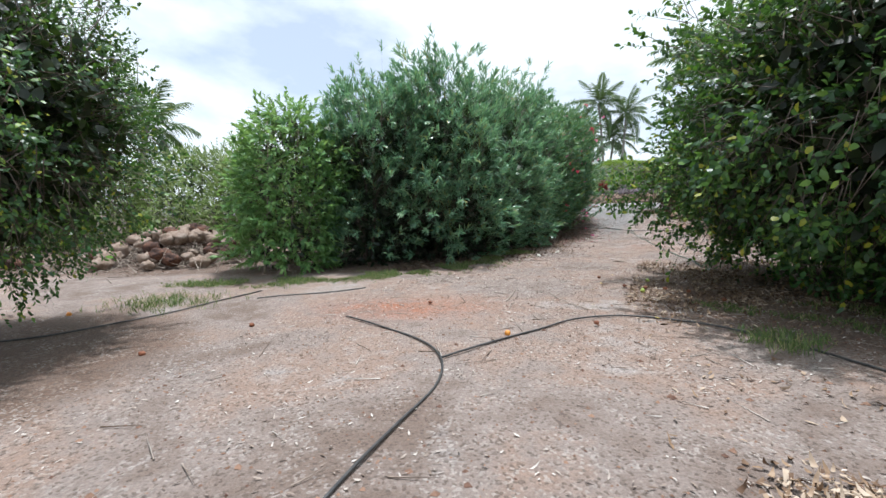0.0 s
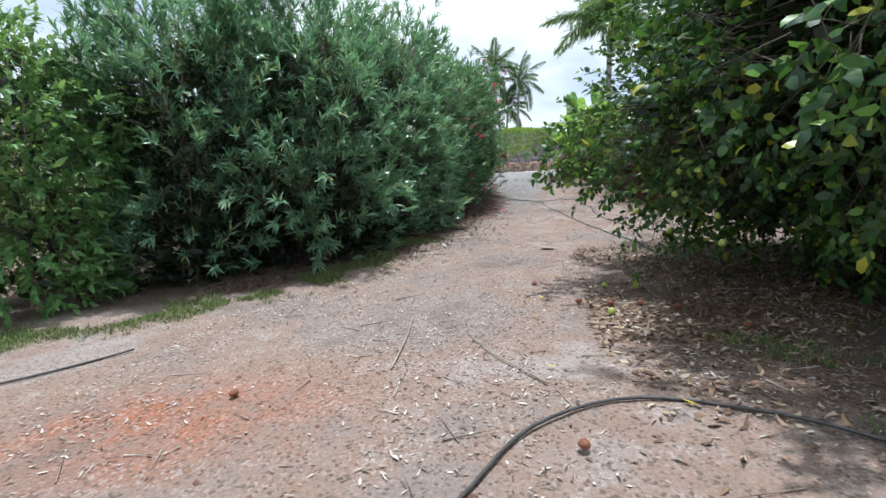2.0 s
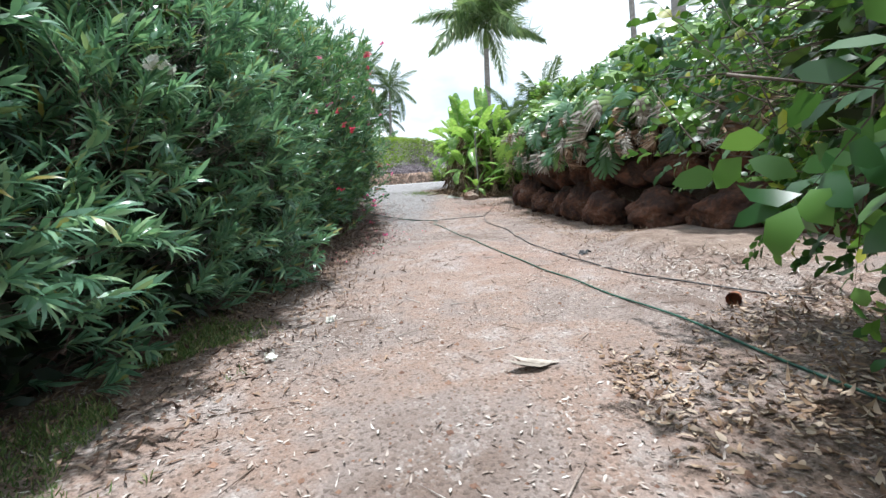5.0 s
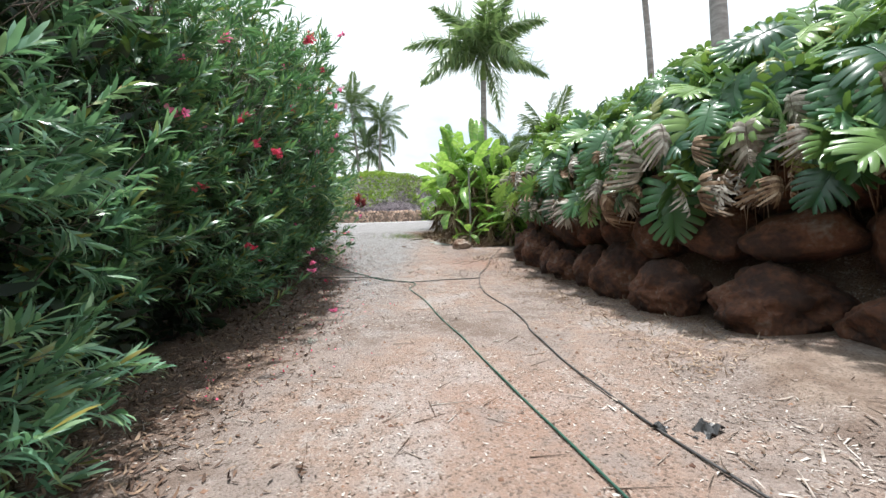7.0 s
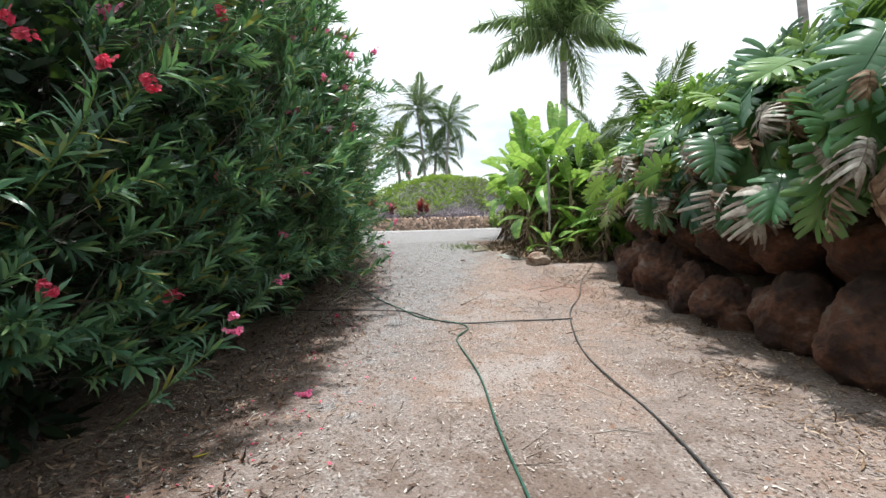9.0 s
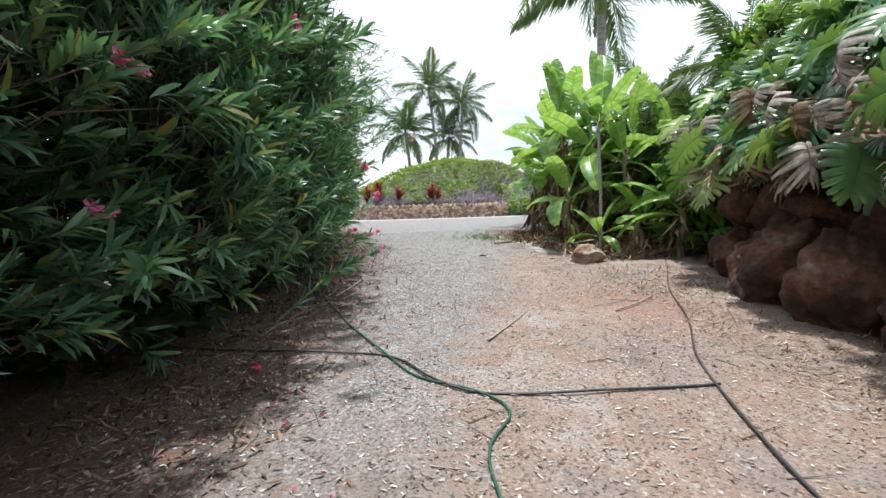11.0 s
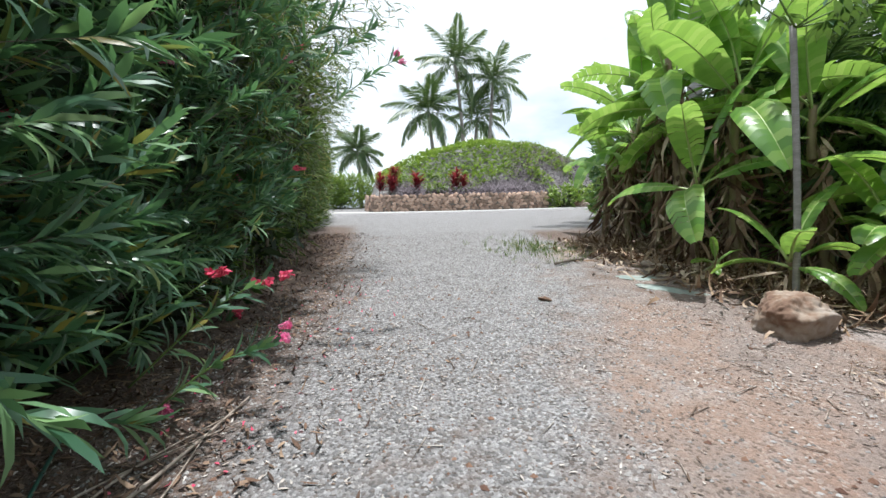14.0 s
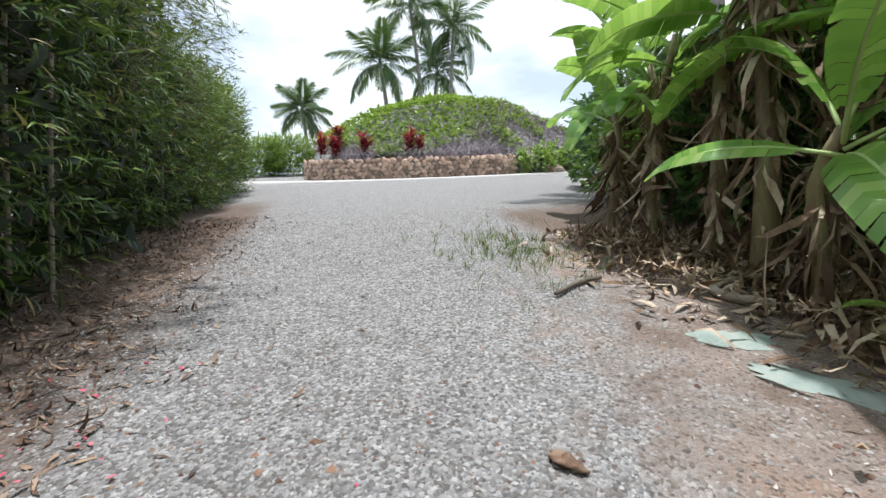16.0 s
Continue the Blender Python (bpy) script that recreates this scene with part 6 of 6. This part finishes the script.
grass("weeds", np.stack([gx, gy, land(gx, gy)], -1), r, (0.03, 0.08), "low green weeds in the shade of a tree")
gx, gy = np.concatenate([r.normal(-3.7, 0.35, 150), r.normal(4.0, 0.15, 60), r.normal(12.0, 0.5, 260)]), np.concatenate([r.normal(6.25, 0.25, 150), r.normal(4.5, 0.15, 60), r.normal(32.0, 0.8, 260)])
grass("grass_tufts", np.stack([gx, gy, land(gx, gy)], -1), r, (0.05, 0.2), "pale dry grass tufts")

# blossoms fallen on the track
for i, (x, y, c) in enumerate([(7.0, 26.4, "pink"), (5.9, 19.4, "pink"), (6.3, 22.6, "red"), (5.2, 17.6, "white"), (3.2, 12.4, "white"), (2.6, 11.7, "white")]):
    solo("fallen_blossom", FLOWERS[c][i % 2], (x, y, land1(x, y) + 0.03), "%s oleander blossom fallen on the track" % c, "flower", "fallen blossoms", turn=i, scale=0.7)

r = np.random.default_rng(73)
fy = r.uniform(16, 30, 420)
fx = np.interp(fy, FACE[:, 1], FACE[:, 0]) + 0.7 + r.normal(0, 0.55, 420)
pts = np.stack([fx, fy, land(fx, fy)], -1)
flakes("fallen_petals", pts, r, (0.02, 0.045), (0.014, 0.028), M_RED, "wilted red petals scattered below the hedge", "petals", 0.016, 0.4)

# single yellow leaves
M_YELLOW = leaf_mat("yellow_leaf", (0.55, 0.38, 0.03), (0.65, 0.5, 0.05), (0.7, 0.6, 0.12), 0.6, 0.2, (0.6, 0.5, 0.05))
YL = mesh_of("yellow_leaf", *leaves(np.array([[0, 0, 0.0]]), np.array([[1, 0.1, 0.06]]), np.array([[0.1, 0, 1.0]]), 0.13, 0.035, -0.12), M_YELLOW)
for i, (x, y) in enumerate([(5.1, 18.5), (3.2, 7.7), (3.9, 7.45), (2.9, 7.2), (3.6, 8.6), (3.28, 5.42), (4.3, 7.9), (6.9, 25.6), (6.3, 24.4), (2.7, 6.1)]):
    solo("yellow_leaf", YL, (x, y, land1(x, y) + 0.025), "yellow fallen leaf on the ground", "leaf", "yellow leaves", turn=i * 1.7, scale=0.7 if i else 1.1)
